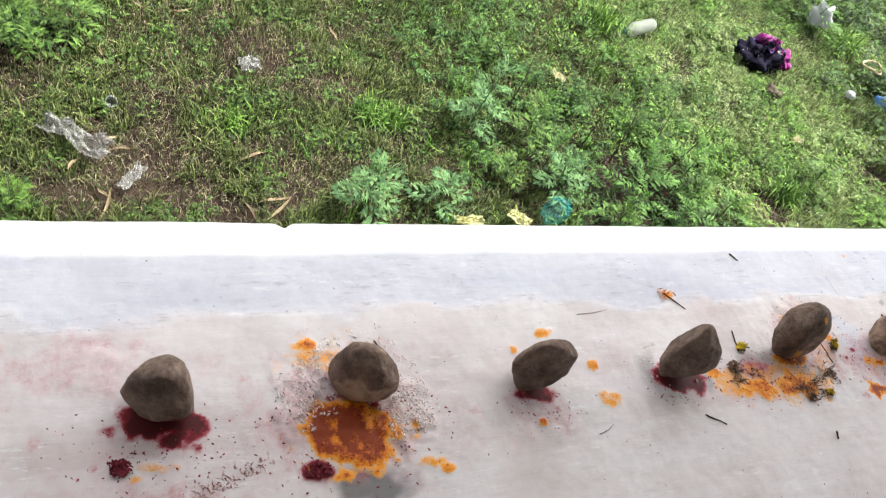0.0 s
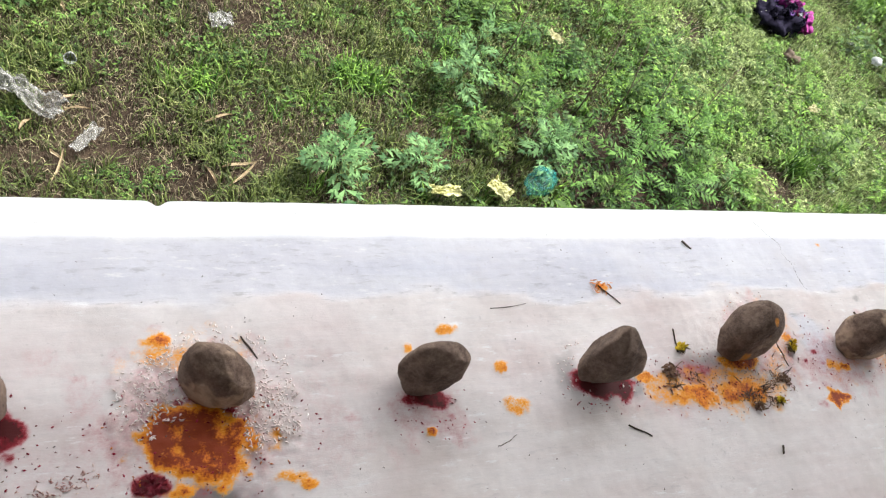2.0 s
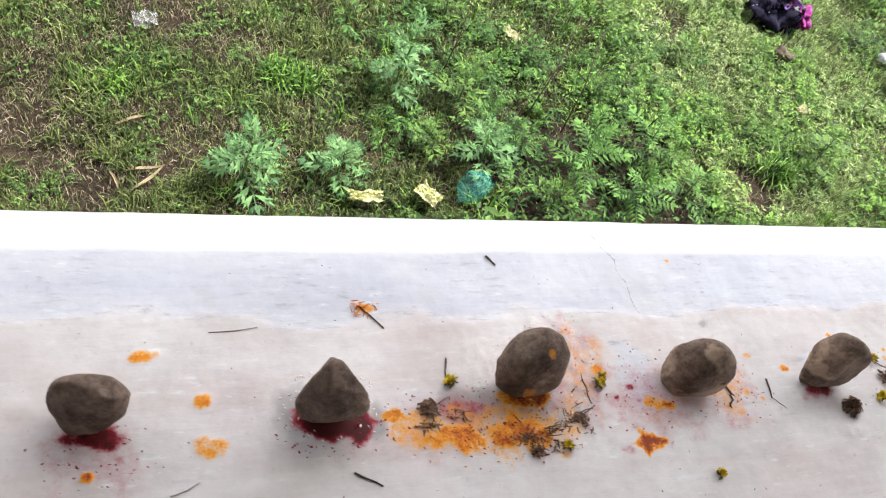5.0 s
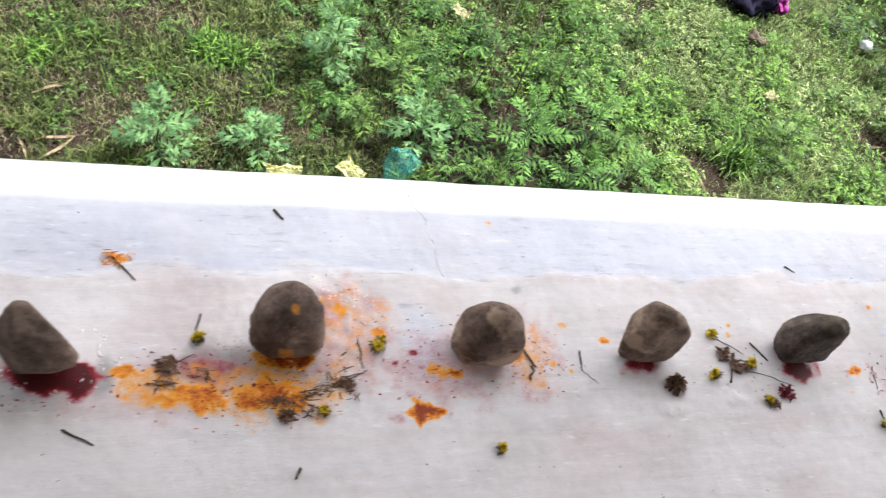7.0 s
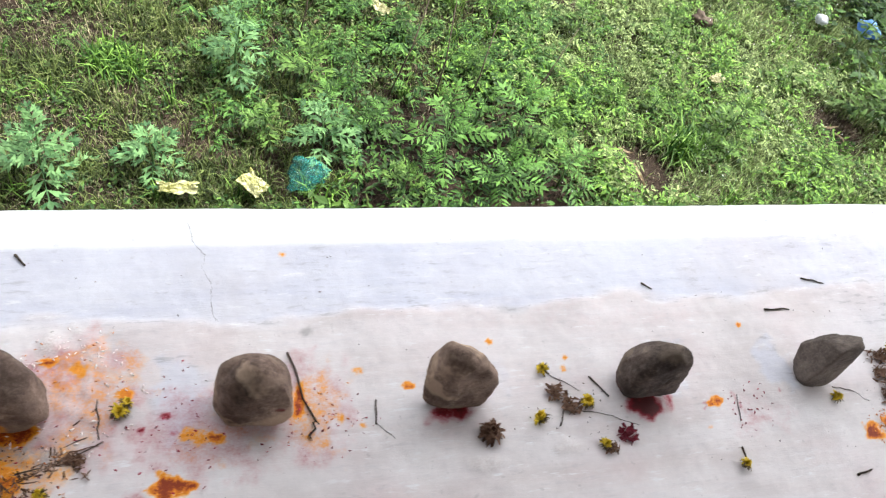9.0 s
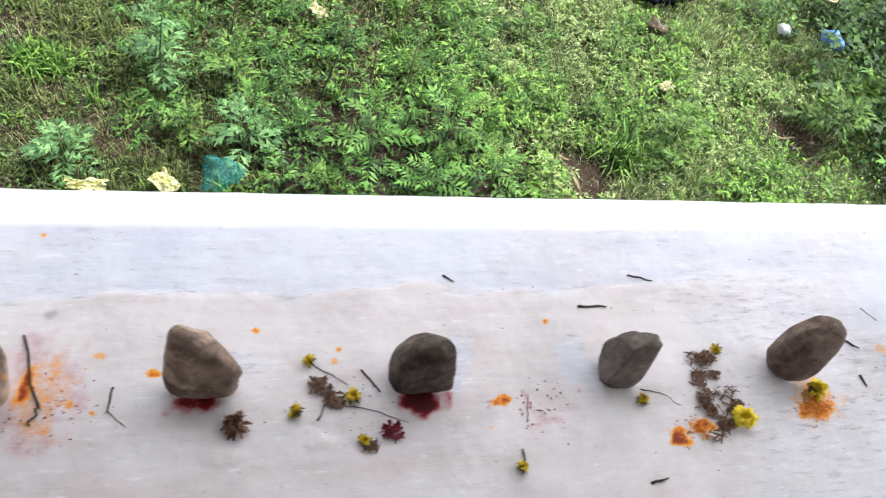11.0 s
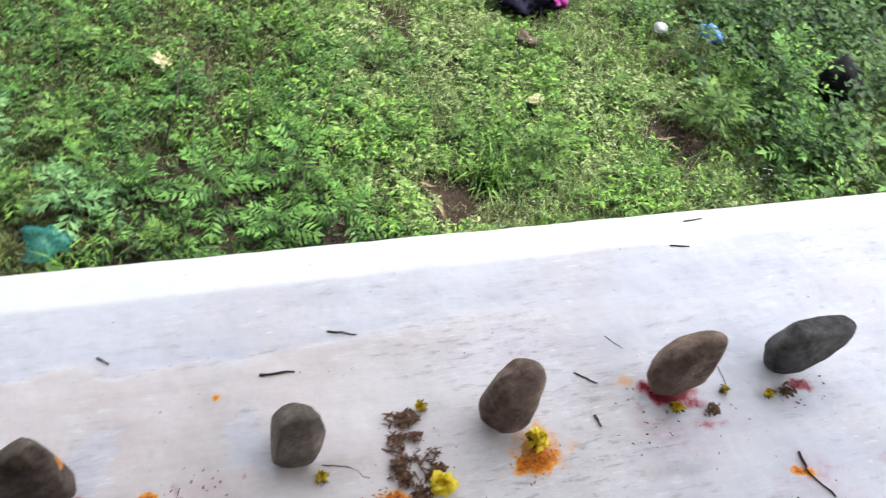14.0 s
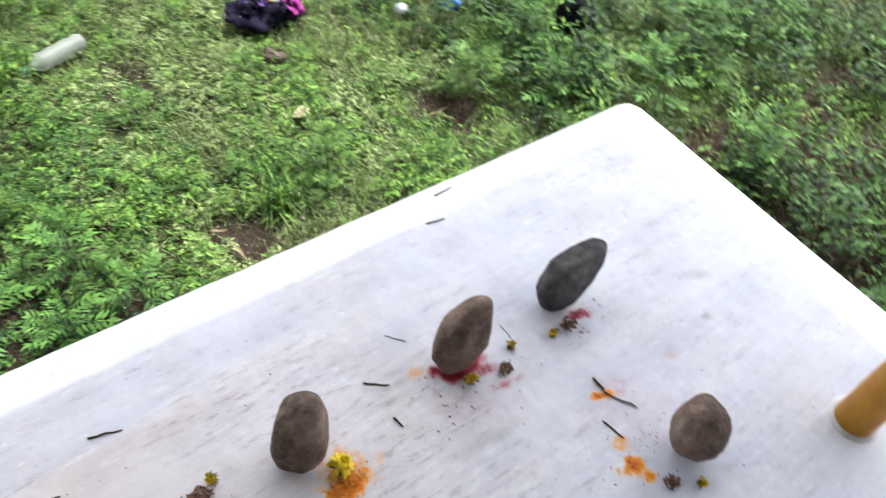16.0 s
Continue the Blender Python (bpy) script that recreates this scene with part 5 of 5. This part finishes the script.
MORE_WEEDS = [
    ("mugwort", 1.45, 1.38, 0.26, 0.20, 16, GREENER), ("mugwort", 2.46, 1.52, 0.36, 0.24, 18, GREENER), ("fern_weed", 2.85, 1.62, 0.42, 0.30, 18, FERNY),
    ("mugwort", -3.10, 1.98, 0.26, 0.18, 18, GREENER), ("mugwort", -2.88, 2.12, 0.22, 0.17, 16, GREENER), ("broadleaf_weed", -3.35, 2.1, 0.30, 0.18, 20, BROAD), ("mugwort", -3.10, 1.10, 0.14, 0.15, 14, GREENER),
    ("broadleaf_weed", 3.6, 1.1, 0.42, 0.26, 24, BROAD), ("broadleaf_weed", 4.2, 1.1, 0.45, 0.28, 24, BROAD), ("broadleaf_weed", 3.2, 2.4, 0.42, 0.28, 24, BROAD),
]
for k, (kind, x, y, h, r, n, label) in enumerate(WEEDS + MORE_WEEDS):
    build_weed(kind, x, y, h, r, n, 900 + k, label)
rnd = random.Random(31)
placed = 0
while placed < 46:
    x, y = rnd.uniform(-0.9, 5.0), rnd.uniform(0.15, 3.6)
    if any(math.hypot(x - bx, y - by) < br for bx, by, br in BARE) or x < 1.9 and y < 0.8 or math.hypot(x - 1.78, y - 2.67) < 0.5:
        continue
    right = x > 2.3
    kind = rnd.choice(("broadleaf_weed", "fern_weed", "broadleaf_weed") if right else ("mugwort", "mugwort", "fern_weed"))
    build_weed(kind, x, y, rnd.uniform(0.28, 0.5) if right else rnd.uniform(0.1, 0.2), rnd.uniform(0.2, 0.3) if right else rnd.uniform(0.1, 0.17), 16 if right else 10, 1200 + placed, {"broadleaf_weed": BROAD, "fern_weed": FERNY, "ragweed": SILVERY, "mugwort": GREENER}[kind])
    placed += 1


placed = 0
while placed < 14:
    x, y = rnd.gauss(-0.1, 0.5), rnd.gauss(1.35, 0.3)
    if y < 0.98 or math.hypot(x + 0.71, y - 1.06) < 0.12:
        continue
    kind, label = rnd.choice((("broadleaf_weed", BROAD), ("mugwort", GREENER), ("fern_weed", FERNY)))
    build_weed(kind, x, y, rnd.uniform(0.12, 0.24), rnd.uniform(0.10, 0.16), 10, 1400 + placed, label)
    placed += 1


def build_tuft(x, y, n, length, seed):
    rnd2 = np.random.RandomState(seed)
    px, py = x + rnd2.normal(0, 0.05, n), y + rnd2.normal(0, 0.045, n)
    ob = blades("grass_tuft", LUSH, "dense tuft of long bright green grass", rnd2, px, py, length, 0.0075, 1.3)
    ob["kind"] = ""
    del ob["kind"]
    tagged(ob, "", "grass tuft", "grass tufts")


for k, (x, y, n, ln) in enumerate(((-2.21, 1.66, 110, 0.10), (-1.50, 1.76, 210, 0.115), (-1.40, 1.71, 120, 0.105), (1.16, 1.30, 200, 0.17), (-0.62, 1.02, 70, 0.12), (0.35, 2.75, 250, 0.2), (2.9, 2.9, 250, 0.22))):
    build_tuft(x, y, n, ln, 60 + k)
for k, (a, b) in enumerate(STALKS):
    if k % 2:
        continue
    z = GROUND
    m = ((a[0] + b[0]) / 2, (a[1] + b[1]) / 2)
    root = (a[0], a[1] - 0.03, z)
    tip = (a[0] + 0.45 * (b[0] - a[0]), a[1] + 0.45 * (b[1] - a[1]), z + 0.52)
    mid = ((root[0] + tip[0]) / 2 + 0.01, (root[1] + tip[1]) / 2 - 0.02, z + 0.27)
    ob = part("bare_stalk", tube([root, mid, tip], [0.0040, 0.0032, 0.0018], 6), TWIG, smooth=True)
    part("spur", tube([mid, (mid[0] + 0.05, mid[1] + 0.02, mid[2] + 0.08)], [0.002, 0.001], 5), TWIG, ob)
    tagged(ob, "thin dark bare weed stalk standing in the grass", "stalk", "bare weed stalks")

rng = np.random.RandomState(12)
x, y, z = clumps(rng, 1500, 2.2, 6.4, -3.0, 5.4, lambda a, b: step(2.3, 3.0, a + 0.25 * b - 0.3) * step(0.42, 0.56, field(71, 0.55, a, b)), 60, 0.14, 0.40)
leaflets("dense_weeds", DARKLEAF, "thick dark green weeds beside the ledge", rng, x, y, z, 0.054, 0.26, 0.9)
x, y, z = clumps(rng, 900, 1.9, 6.4, -3.0, 5.4, lambda a, b: step(2.0, 3.2, a + 0.25 * b) * step(0.46, 0.58, field(71, 0.55, a, b)), 40, 0.12, 0.44)
leaflets("tall_weeds", LUSH, "tall bright green weeds beside the ledge", rng, x, y, z, 0.04, 0.2, 0.9)
x, y, z = clumps(rng, 500, -4.5, 5.0, 3.0, 6.5, lambda a, b: step(3.0, 3.8, b), 50, 0.13, 0.22)
leaflets("back_weeds", HERB, "green weeds along the back of the grass", rng, x, y, z, 0.05, 0.25, 0.9)
x, y, z = clumps(rng, 150, -4.2, -2.8, 1.9, 3.2, lambda a, b: step(-2.75, -3.0, a) * step(1.85, 2.05, b), 60, 0.1, 0.22)
leaflets("corner_weeds", DARKLEAF, "dark green leafy weeds on a bank", rng, x, y, z, 0.036, 0.26, 0.9)
x, y, z = clumps(rng, 420, 0.2, 4.6, 0.6, 4.4, lambda a, b: 0.8 * step(0.0, 1.6, a), 10, 0.14, 0.15)
PETALWHITE = plain("white_petal", (0.50, 0.52, 0.46), (0.66, 0.68, 0.62), 90, 0.7)
n = len(x)
v = np.stack([x, y, z + 0.06], 1)[:, None, :] + 0.0025 * np.array([[1, 0, 0], [0, 1, 0.3], [-1, 0, 0], [0, -1, -0.3], [0, 0, 0.9]])[None] * rng.uniform(0.6, 1.3, (n, 1, 1))
f = (np.arange(n)[:, None, None] * 5 + np.array([[0, 1, 4], [1, 2, 4], [2, 3, 4], [3, 0, 4]])).reshape(-1, 3)
tagged(new("tiny_flowers", mesh_from("tiny_flowers", v.reshape(-1, 3), f.tolist(), PETALWHITE)), "tiny white weed flowers over the grass", "flowers", kind="stuff")

# ---- litter on the grass ----
def film_material(name, colour, see=0.35, rough=0.3):
    m, n, l, b = material(name, rough)
    b.inputs["Base Color"].default_value = (*colour, 1)
    crease = noise_node(n, l, 45, 5, 0.7, coords(n))
    bump_node(n, l, b, crease, 0.3, 0.01)
    t = n.new("ShaderNodeBsdfTranslucent")
    t.inputs["Color"].default_value = (*colour, 1)
    c = n.new("ShaderNodeBsdfTransparent")
    x1, x2 = n.new("ShaderNodeMixShader"), n.new("ShaderNodeMixShader")
    x1.inputs[0].default_value, x2.inputs[0].default_value = 0.35, see
    l.new(b.outputs[0], x1.inputs[1])
    l.new(t.outputs[0], x1.inputs[2])
    l.new(x1.outputs[0], x2.inputs[1])
    l.new(c.outputs[0], x2.inputs[2])
    l.new(x2.outputs[0], n["Material Output"].inputs["Surface"])
    return m


CLEAR = film_material("clear_film", (0.34, 0.34, 0.33), 0.62)
BOTTLE = film_material("cloudy_bottle", (0.27, 0.29, 0.26), 0.4)
TEAL = film_material("teal_film", (0.025, 0.20, 0.18), 0.76)
BLUEFILM = film_material("blue_film", (0.10, 0.22, 0.48), 0.15)
WHITEFILM = film_material("white_film", (0.36, 0.38, 0.40), 0.25)
# near-black for the lump that imitates a shaded hollow
GAPBLACK = film_material("gap_black", (0.006, 0.006, 0.008), 0.0, 0.9)
WRAP = plain("yellow_wrapper", (0.16, 0.16, 0.02), (0.36, 0.36, 0.22), 18, 0.4)
PAPER = plain("yellowed_paper", (0.22, 0.21, 0.10), (0.34, 0.33, 0.20), 14, 0.7)
NAVY = plain("dark_cloth", (0.003, 0.003, 0.006), (0.016, 0.014, 0.028), 60, 0.95, spec=0.05)
MAGENTA = plain("magenta_cloth", (0.07, 0.004, 0.055), (0.26, 0.022, 0.18), 50, 0.8)
VIOLET = plain("violet_cloth", (0.03, 0.012, 0.07), (0.12, 0.06, 0.22), 60, 0.85)
CYAN = plain("cyan_cloth", (0.05, 0.4, 0.5), (0.12, 0.6, 0.7), 50, 0.8)
PIPEWHITE = plain("weathered_pipe", (0.26, 0.26, 0.27), (0.52, 0.52, 0.54), 9, 0.7)


def ground_at(x, y):
    return float(ground_height(np.array([x]), np.array([y]))[0])


def crumple(a, b, c, seed, rough=0.45, detail=3):
    """A crumpled lump with folds, resting on z = 0."""
    bm = bmesh.new()
    bmesh.ops.create_icosphere(bm, subdivisions=detail, radius=1)
    off = Vector((seed * 3.7, seed * 1.3, 0))
    for v in bm.verts:
        p = v.co
        r = 1 + rough * noise.noise(p * 1.6 + off) + rough * 0.8 * abs(noise.noise(p * 3.4 + off)) + rough * 0.35 * noise.noise(p * 8 + off)
        v.co = Vector((p.x * r * a, p.y * r * b, max(p.z * r, -0.6) * c + c * 0.6))
    return bm


def sheet(a, b, seed, lift):
    """A creased thin sheet with thickness."""
    bm = bmesh.new()
    bmesh.ops.create_grid(bm, x_segments=26, y_segments=18, size=1)
    off = Vector((seed * 5.1, 0, 0))
    for v in bm.verts:
        p = v.co.copy()
        e = 1 + 0.2 * noise.noise(Vector((p.x * 1.3, p.y * 1.3, seed * 9.1)))
        fx, fy = 0.15 * noise.noise(p * 2.3 + off), 0.2 * noise.noise(p * 2.7 - off)
        v.co = Vector(((p.x + fx) * a * e, (p.y + fy) * b * e, lift * (0.6 + noise.noise(p * 1.5 + off) + 0.8 * abs(noise.noise(p * 4 + off)))))
    bmesh.ops.solidify(bm, geom=bm.faces[:], thickness=0.001)
    return bm


def litter(name, bm, mat, x, y, turn, label, category, lift=0.02):
    ob = part(name, bm, mat, smooth=len(bm.verts) < 900)
    ob.location = (x, y, ground_at(x, y) + lift)
    ob.rotation_euler = (0, 0, radians(turn))
    return tagged(ob, label, category)


litter("plastic_bag", crumple(0.068, 0.05, 0.075, 3, 0.6, 4), TEAL, -0.71, 1.06, 20, "crumpled translucent teal plastic bag in the weeds", "plastic bag", 0.07)
litter("wrapper", sheet(0.075, 0.026, 4, 0.025), WRAP, -1.20, 1.00, 0, "creased yellow foil wrapper lying by the ledge", "wrapper", 0.085)
litter("wrapper", sheet(0.055, 0.036, 5, 0.025), WRAP, -0.92, 1.02, -50, "creased yellow and white wrapper on the grass", "wrapper", 0.085)
litter("paper_scrap", sheet(0.05, 0.03, 6, 0.02), PAPER, -0.28, 2.10, -50, "folded pale yellow paper scrap on the grass", "paper", 0.10)
litter("plastic_sheet", sheet(0.14, 0.05, 7, 0.06), CLEAR, -2.87, 1.45, -38, "torn clear plastic film on bare soil", "plastic film", 0.05)
litter("plastic_sheet", sheet(0.075, 0.026, 8, 0.03), CLEAR, -2.66, 1.26, 55, "strip of clear plastic film on the grass", "plastic film", 0.05)
cup = bmesh.new()
rings = [[cup.verts.new((r * math.cos(a), r * math.sin(a), z)) for a in (2 * math.pi * q / 18 for q in range(18))] for z, r in ((0.0, 0.015), (0.001, 0.017), (0.045, 0.025), (0.047, 0.026), (0.046, 0.0235), (0.003, 0.0155))]
for lower, upper in zip(rings, rings[1:]):
    for q in range(18):
        cup.faces.new((lower[q], lower[(q + 1) % 18], upper[(q + 1) % 18], upper[q]))
cup.faces.new(rings[0][::-1])
cup.faces.new(rings[-1])
bmesh.ops.rotate(cup, verts=cup.verts, matrix=Matrix.Rotation(radians(62), 3, "X"))
litter("plastic_cup", cup, WHITEFILM, -2.73, 1.72, 0, "small crushed white plastic cup", "plastic cup", 0.03)
litter("plastic_sheet", sheet(0.05, 0.045, 10, 0.03), CLEAR, -2.10, 1.99, 10, "small clear plastic scrap in the grass", "plastic film", 0.06)
litter("carrier_bag", crumple(0.10, 0.085, 0.10, 11), WHITEFILM, 2.66, 3.12, 0, "crumpled white carrier bag in the weeds", "plastic bag", 0.10)
litter("carrier_bag", crumple(0.035, 0.03, 0.03, 12), WHITEFILM, 2.44, 2.25, 0, "small crumpled white bag in the weeds", "plastic bag", 0.10)
litter("carrier_bag", crumple(0.035, 0.065, 0.05, 13), BLUEFILM, 2.70, 2.14, 20, "small crumpled blue bag in the weeds", "plastic bag", 0.11)
# added black lump, stands in for the dark hollow under the bush
litter("rubbish_sack", crumple(0.095, 0.095, 0.13, 14), GAPBLACK, 3.21, 1.63, 0, "black lump standing in for a dark gap in weeds", "sack", 0.12)
litter("root_stump", crumple(0.03, 0.045, 0.045, 15, 0.8), TWIG, 1.60, 2.20, 30, "dark broken root end in the grass", "stump", 0.05)
litter("paper_scrap", sheet(0.04, 0.03, 16, 0.02), PAPER, 1.50, 1.72, 30, "small pale paper scrap in the grass", "paper", 0.1)


def build_bottle(x0, y0, x1, y1):
    d = math.hypot(x1 - x0, y1 - y0)
    top = new("plastic_bottle")
    top.location = (x0, y0, ground_at(x0, y0) + 0.095)
    top.rotation_euler = (0, radians(2), math.atan2(y1 - y0, x1 - x0))
    r = 0.047
    prof = [(0.03, 0.013), (0.05, 0.014), (0.085, 0.036), (0.11, r), (0.15, r * 0.93), (0.19, r), (0.23, r * 0.93), (0.27, r), (0.31, r * 0.94), (0.345, r), (0.365, r * 0.8)]
    part("body", tube([(a * d / 0.37, 0, 0) for a, _ in prof], [q for _, q in prof], 20), BOTTLE, top, "crushed cloudy clear body", True)
    part("cap", tube([(0.0, 0, 0), (0.03 * d / 0.37, 0, 0)], [0.017, 0.017], 14), TEAL, top, "teal screw cap")
    tagged(top, "empty cloudy plastic bottle with teal cap", "bottle")


build_bottle(0.46, 2.63, 0.79, 2.77)


def build_bundle(x, y):
    top = new("cloth_bundle")
    top.location = (x, y, ground_at(x, y) + 0.03)
    for name, mat, px, py, pz, a, b, c, seed, label in (
            ("dark_cloth", NAVY, -0.10, 0.0, 0, 0.16, 0.17, 0.13, 21, "heap of dark navy cloth"), ("magenta_cloth", MAGENTA, 0.02, 0.10, 0.07, 0.12, 0.08, 0.10, 22, "bright magenta cloth fold"),
            ("magenta_cloth", MAGENTA, 0.17, -0.02, 0.04, 0.06, 0.12, 0.11, 23, "bright magenta cloth fold"), ("dark_cloth", NAVY, 0.06, -0.06, 0.0, 0.11, 0.10, 0.10, 24, "dark cloth fold"),
            ("yellow_cloth", YELLOW, 0.03, 0.0, 0.11, 0.035, 0.03, 0.02, 25, "small yellow scrap"), ("cyan_cloth", CYAN, 0.16, 0.08, 0.07, 0.03, 0.035, 0.025, 26, "small cyan scrap"), ("yellow_cloth", YELLOW, 0.10, -0.05, 0.10, 0.02, 0.025, 0.02, 27, "small yellow scrap"), ("magenta_cloth", MAGENTA, -0.02, -0.03, 0.09, 0.05, 0.04, 0.03, 28, "bright magenta cloth fold"), ("pale_cloth", WHITEFILM, 0.08, 0.03, 0.10, 0.03, 0.02, 0.02, 29, "pale lilac scrap")):
        bm = crumple(a * 0.72, b * 0.72, c * 0.72, seed, 0.75, 4)
        for v in bm.verts:
            v.co += Vector((0.3, 0.3, 1)) * 0.022 * (abs(noise.noise(v.co * 22 + Vector((seed, 0, 0)))) - 0.2)
        bmesh.ops.translate(bm, verts=bm.verts, vec=(px * 0.75, py * 0.75, pz))
        part(name, bm, mat, top, label, True)
    rnd = random.Random(77)
    for k in range(34):
        a, r = rnd.uniform(0, 6.283), 0.15 * rnd.random() ** 0.6
        bm = sheet(rnd.uniform(0.016, 0.045), rnd.uniform(0.012, 0.028), 30 + k, 0.02)
        turn = Euler((rnd.uniform(-0.9, 0.9), rnd.uniform(-0.9, 0.9), rnd.uniform(0, 6.283))).to_matrix()
        bmesh.ops.rotate(bm, verts=bm.verts, matrix=turn)
        bmesh.ops.translate(bm, verts=bm.verts, vec=(r * math.cos(a), r * math.sin(a), 0.205 - 0.6 * r))
        bright = math.cos(a - 0.5) * r > -0.01
        mat = rnd.choice((MAGENTA, MAGENTA, NAVY, VIOLET, WHITEFILM) if bright else (NAVY, NAVY, VIOLET, NAVY, WHITEFILM))
        part("cloth_fold", bm, mat, top)
    tagged(top, "discarded bundle of black and magenta cloth on the grass", "cloth bundle")


build_bundle(1.76, 2.60)
bm = tube([(0.085 * math.cos(a) * (1 + 0.15 * math.sin(3 * a)), 0.075 * math.sin(a), 0.01 * math.sin(2 * a)) for a in (2 * math.pi * k / 22 for k in range(22))], [0.009 + 0.003 * math.sin(k) for k in range(22)], 6)
litter("vine_loop", bm, STRAW, 2.76, 2.48, 0, "loop of dry yellowish vine lying on weeds", "vine", 0.22)


def build_pipe(k, a, b):
    d = math.dist(a, b)
    top = new("pipe_length")
    top.location = (a[0] - 0.06, a[1] - 0.06, ground_at(*a) + 0.09)
    top.rotation_euler = (0, 0, math.atan2(b[1] - a[1], b[0] - a[0]))
    bm = tube([(0, 0, 0), (d * 0.5, 0, 0.004), (d, 0, 0)], [0.062, 0.063, 0.062], 20)
    part("barrel", bm, PIPEWHITE, top, smooth=True)
    # the barrel is solid; a dark disc paints the shade inside its end
    part("bore", tube([(d, 0, 0), (d + 0.004, 0, 0)], [0.05, 0.05], 20), TWIG, top, "dark disc imitating the shaded hollow end")
    tagged(top, "weathered white pipe length lying among weeds", "pipe", "pipe lengths")


for k, (a, b) in enumerate(PIPES):
    build_pipe(k, a, b)


def build_straw(k, a, b):
    """A dry curled leaf or stalk on the soil."""
    rnd = random.Random(1500 + k)
    z0, z1 = ground_at(*a) + 0.03, ground_at(*b) + 0.035
    n = 6
    bm = bmesh.new()
    d = Vector((b[0] - a[0], b[1] - a[1], 0))
    s = Vector((-d.y, d.x, 0)).normalized()
    rows = []
    for i in range(n + 1):
        t = i / n
        w = 0.0075 * math.sin(math.pi * (0.12 + 0.8 * t)) * (1 if k % 3 else 0.75)
        c = Vector((a[0], a[1], z0 + (z1 - z0) * t)) + d * t + s * 0.006 * math.sin(3 * t + k) + Vector((0, 0, 0.006 * math.sin(5 * t + k)))
        rows.append([bm.verts.new(c + s * w + Vector((0, 0, 0.006))), bm.verts.new(c), bm.verts.new(c - s * w + Vector((0, 0, 0.006)))])
    for p, q in zip(rows, rows[1:]):
        bm.faces.new((p[0], p[1], q[1], q[0]))
        bm.faces.new((p[1], p[2], q[2], q[1]))
    bmesh.ops.solidify(bm, geom=bm.faces[:], thickness=0.0015)
    tagged(part("dry_leaf", bm, STRAW), "long dry straw-coloured leaf on the soil", "dry leaf", "fallen dry leaves")


for k, (a, b) in enumerate(STRAWS + STRAWS_MORE):
    build_straw(k, a, b)
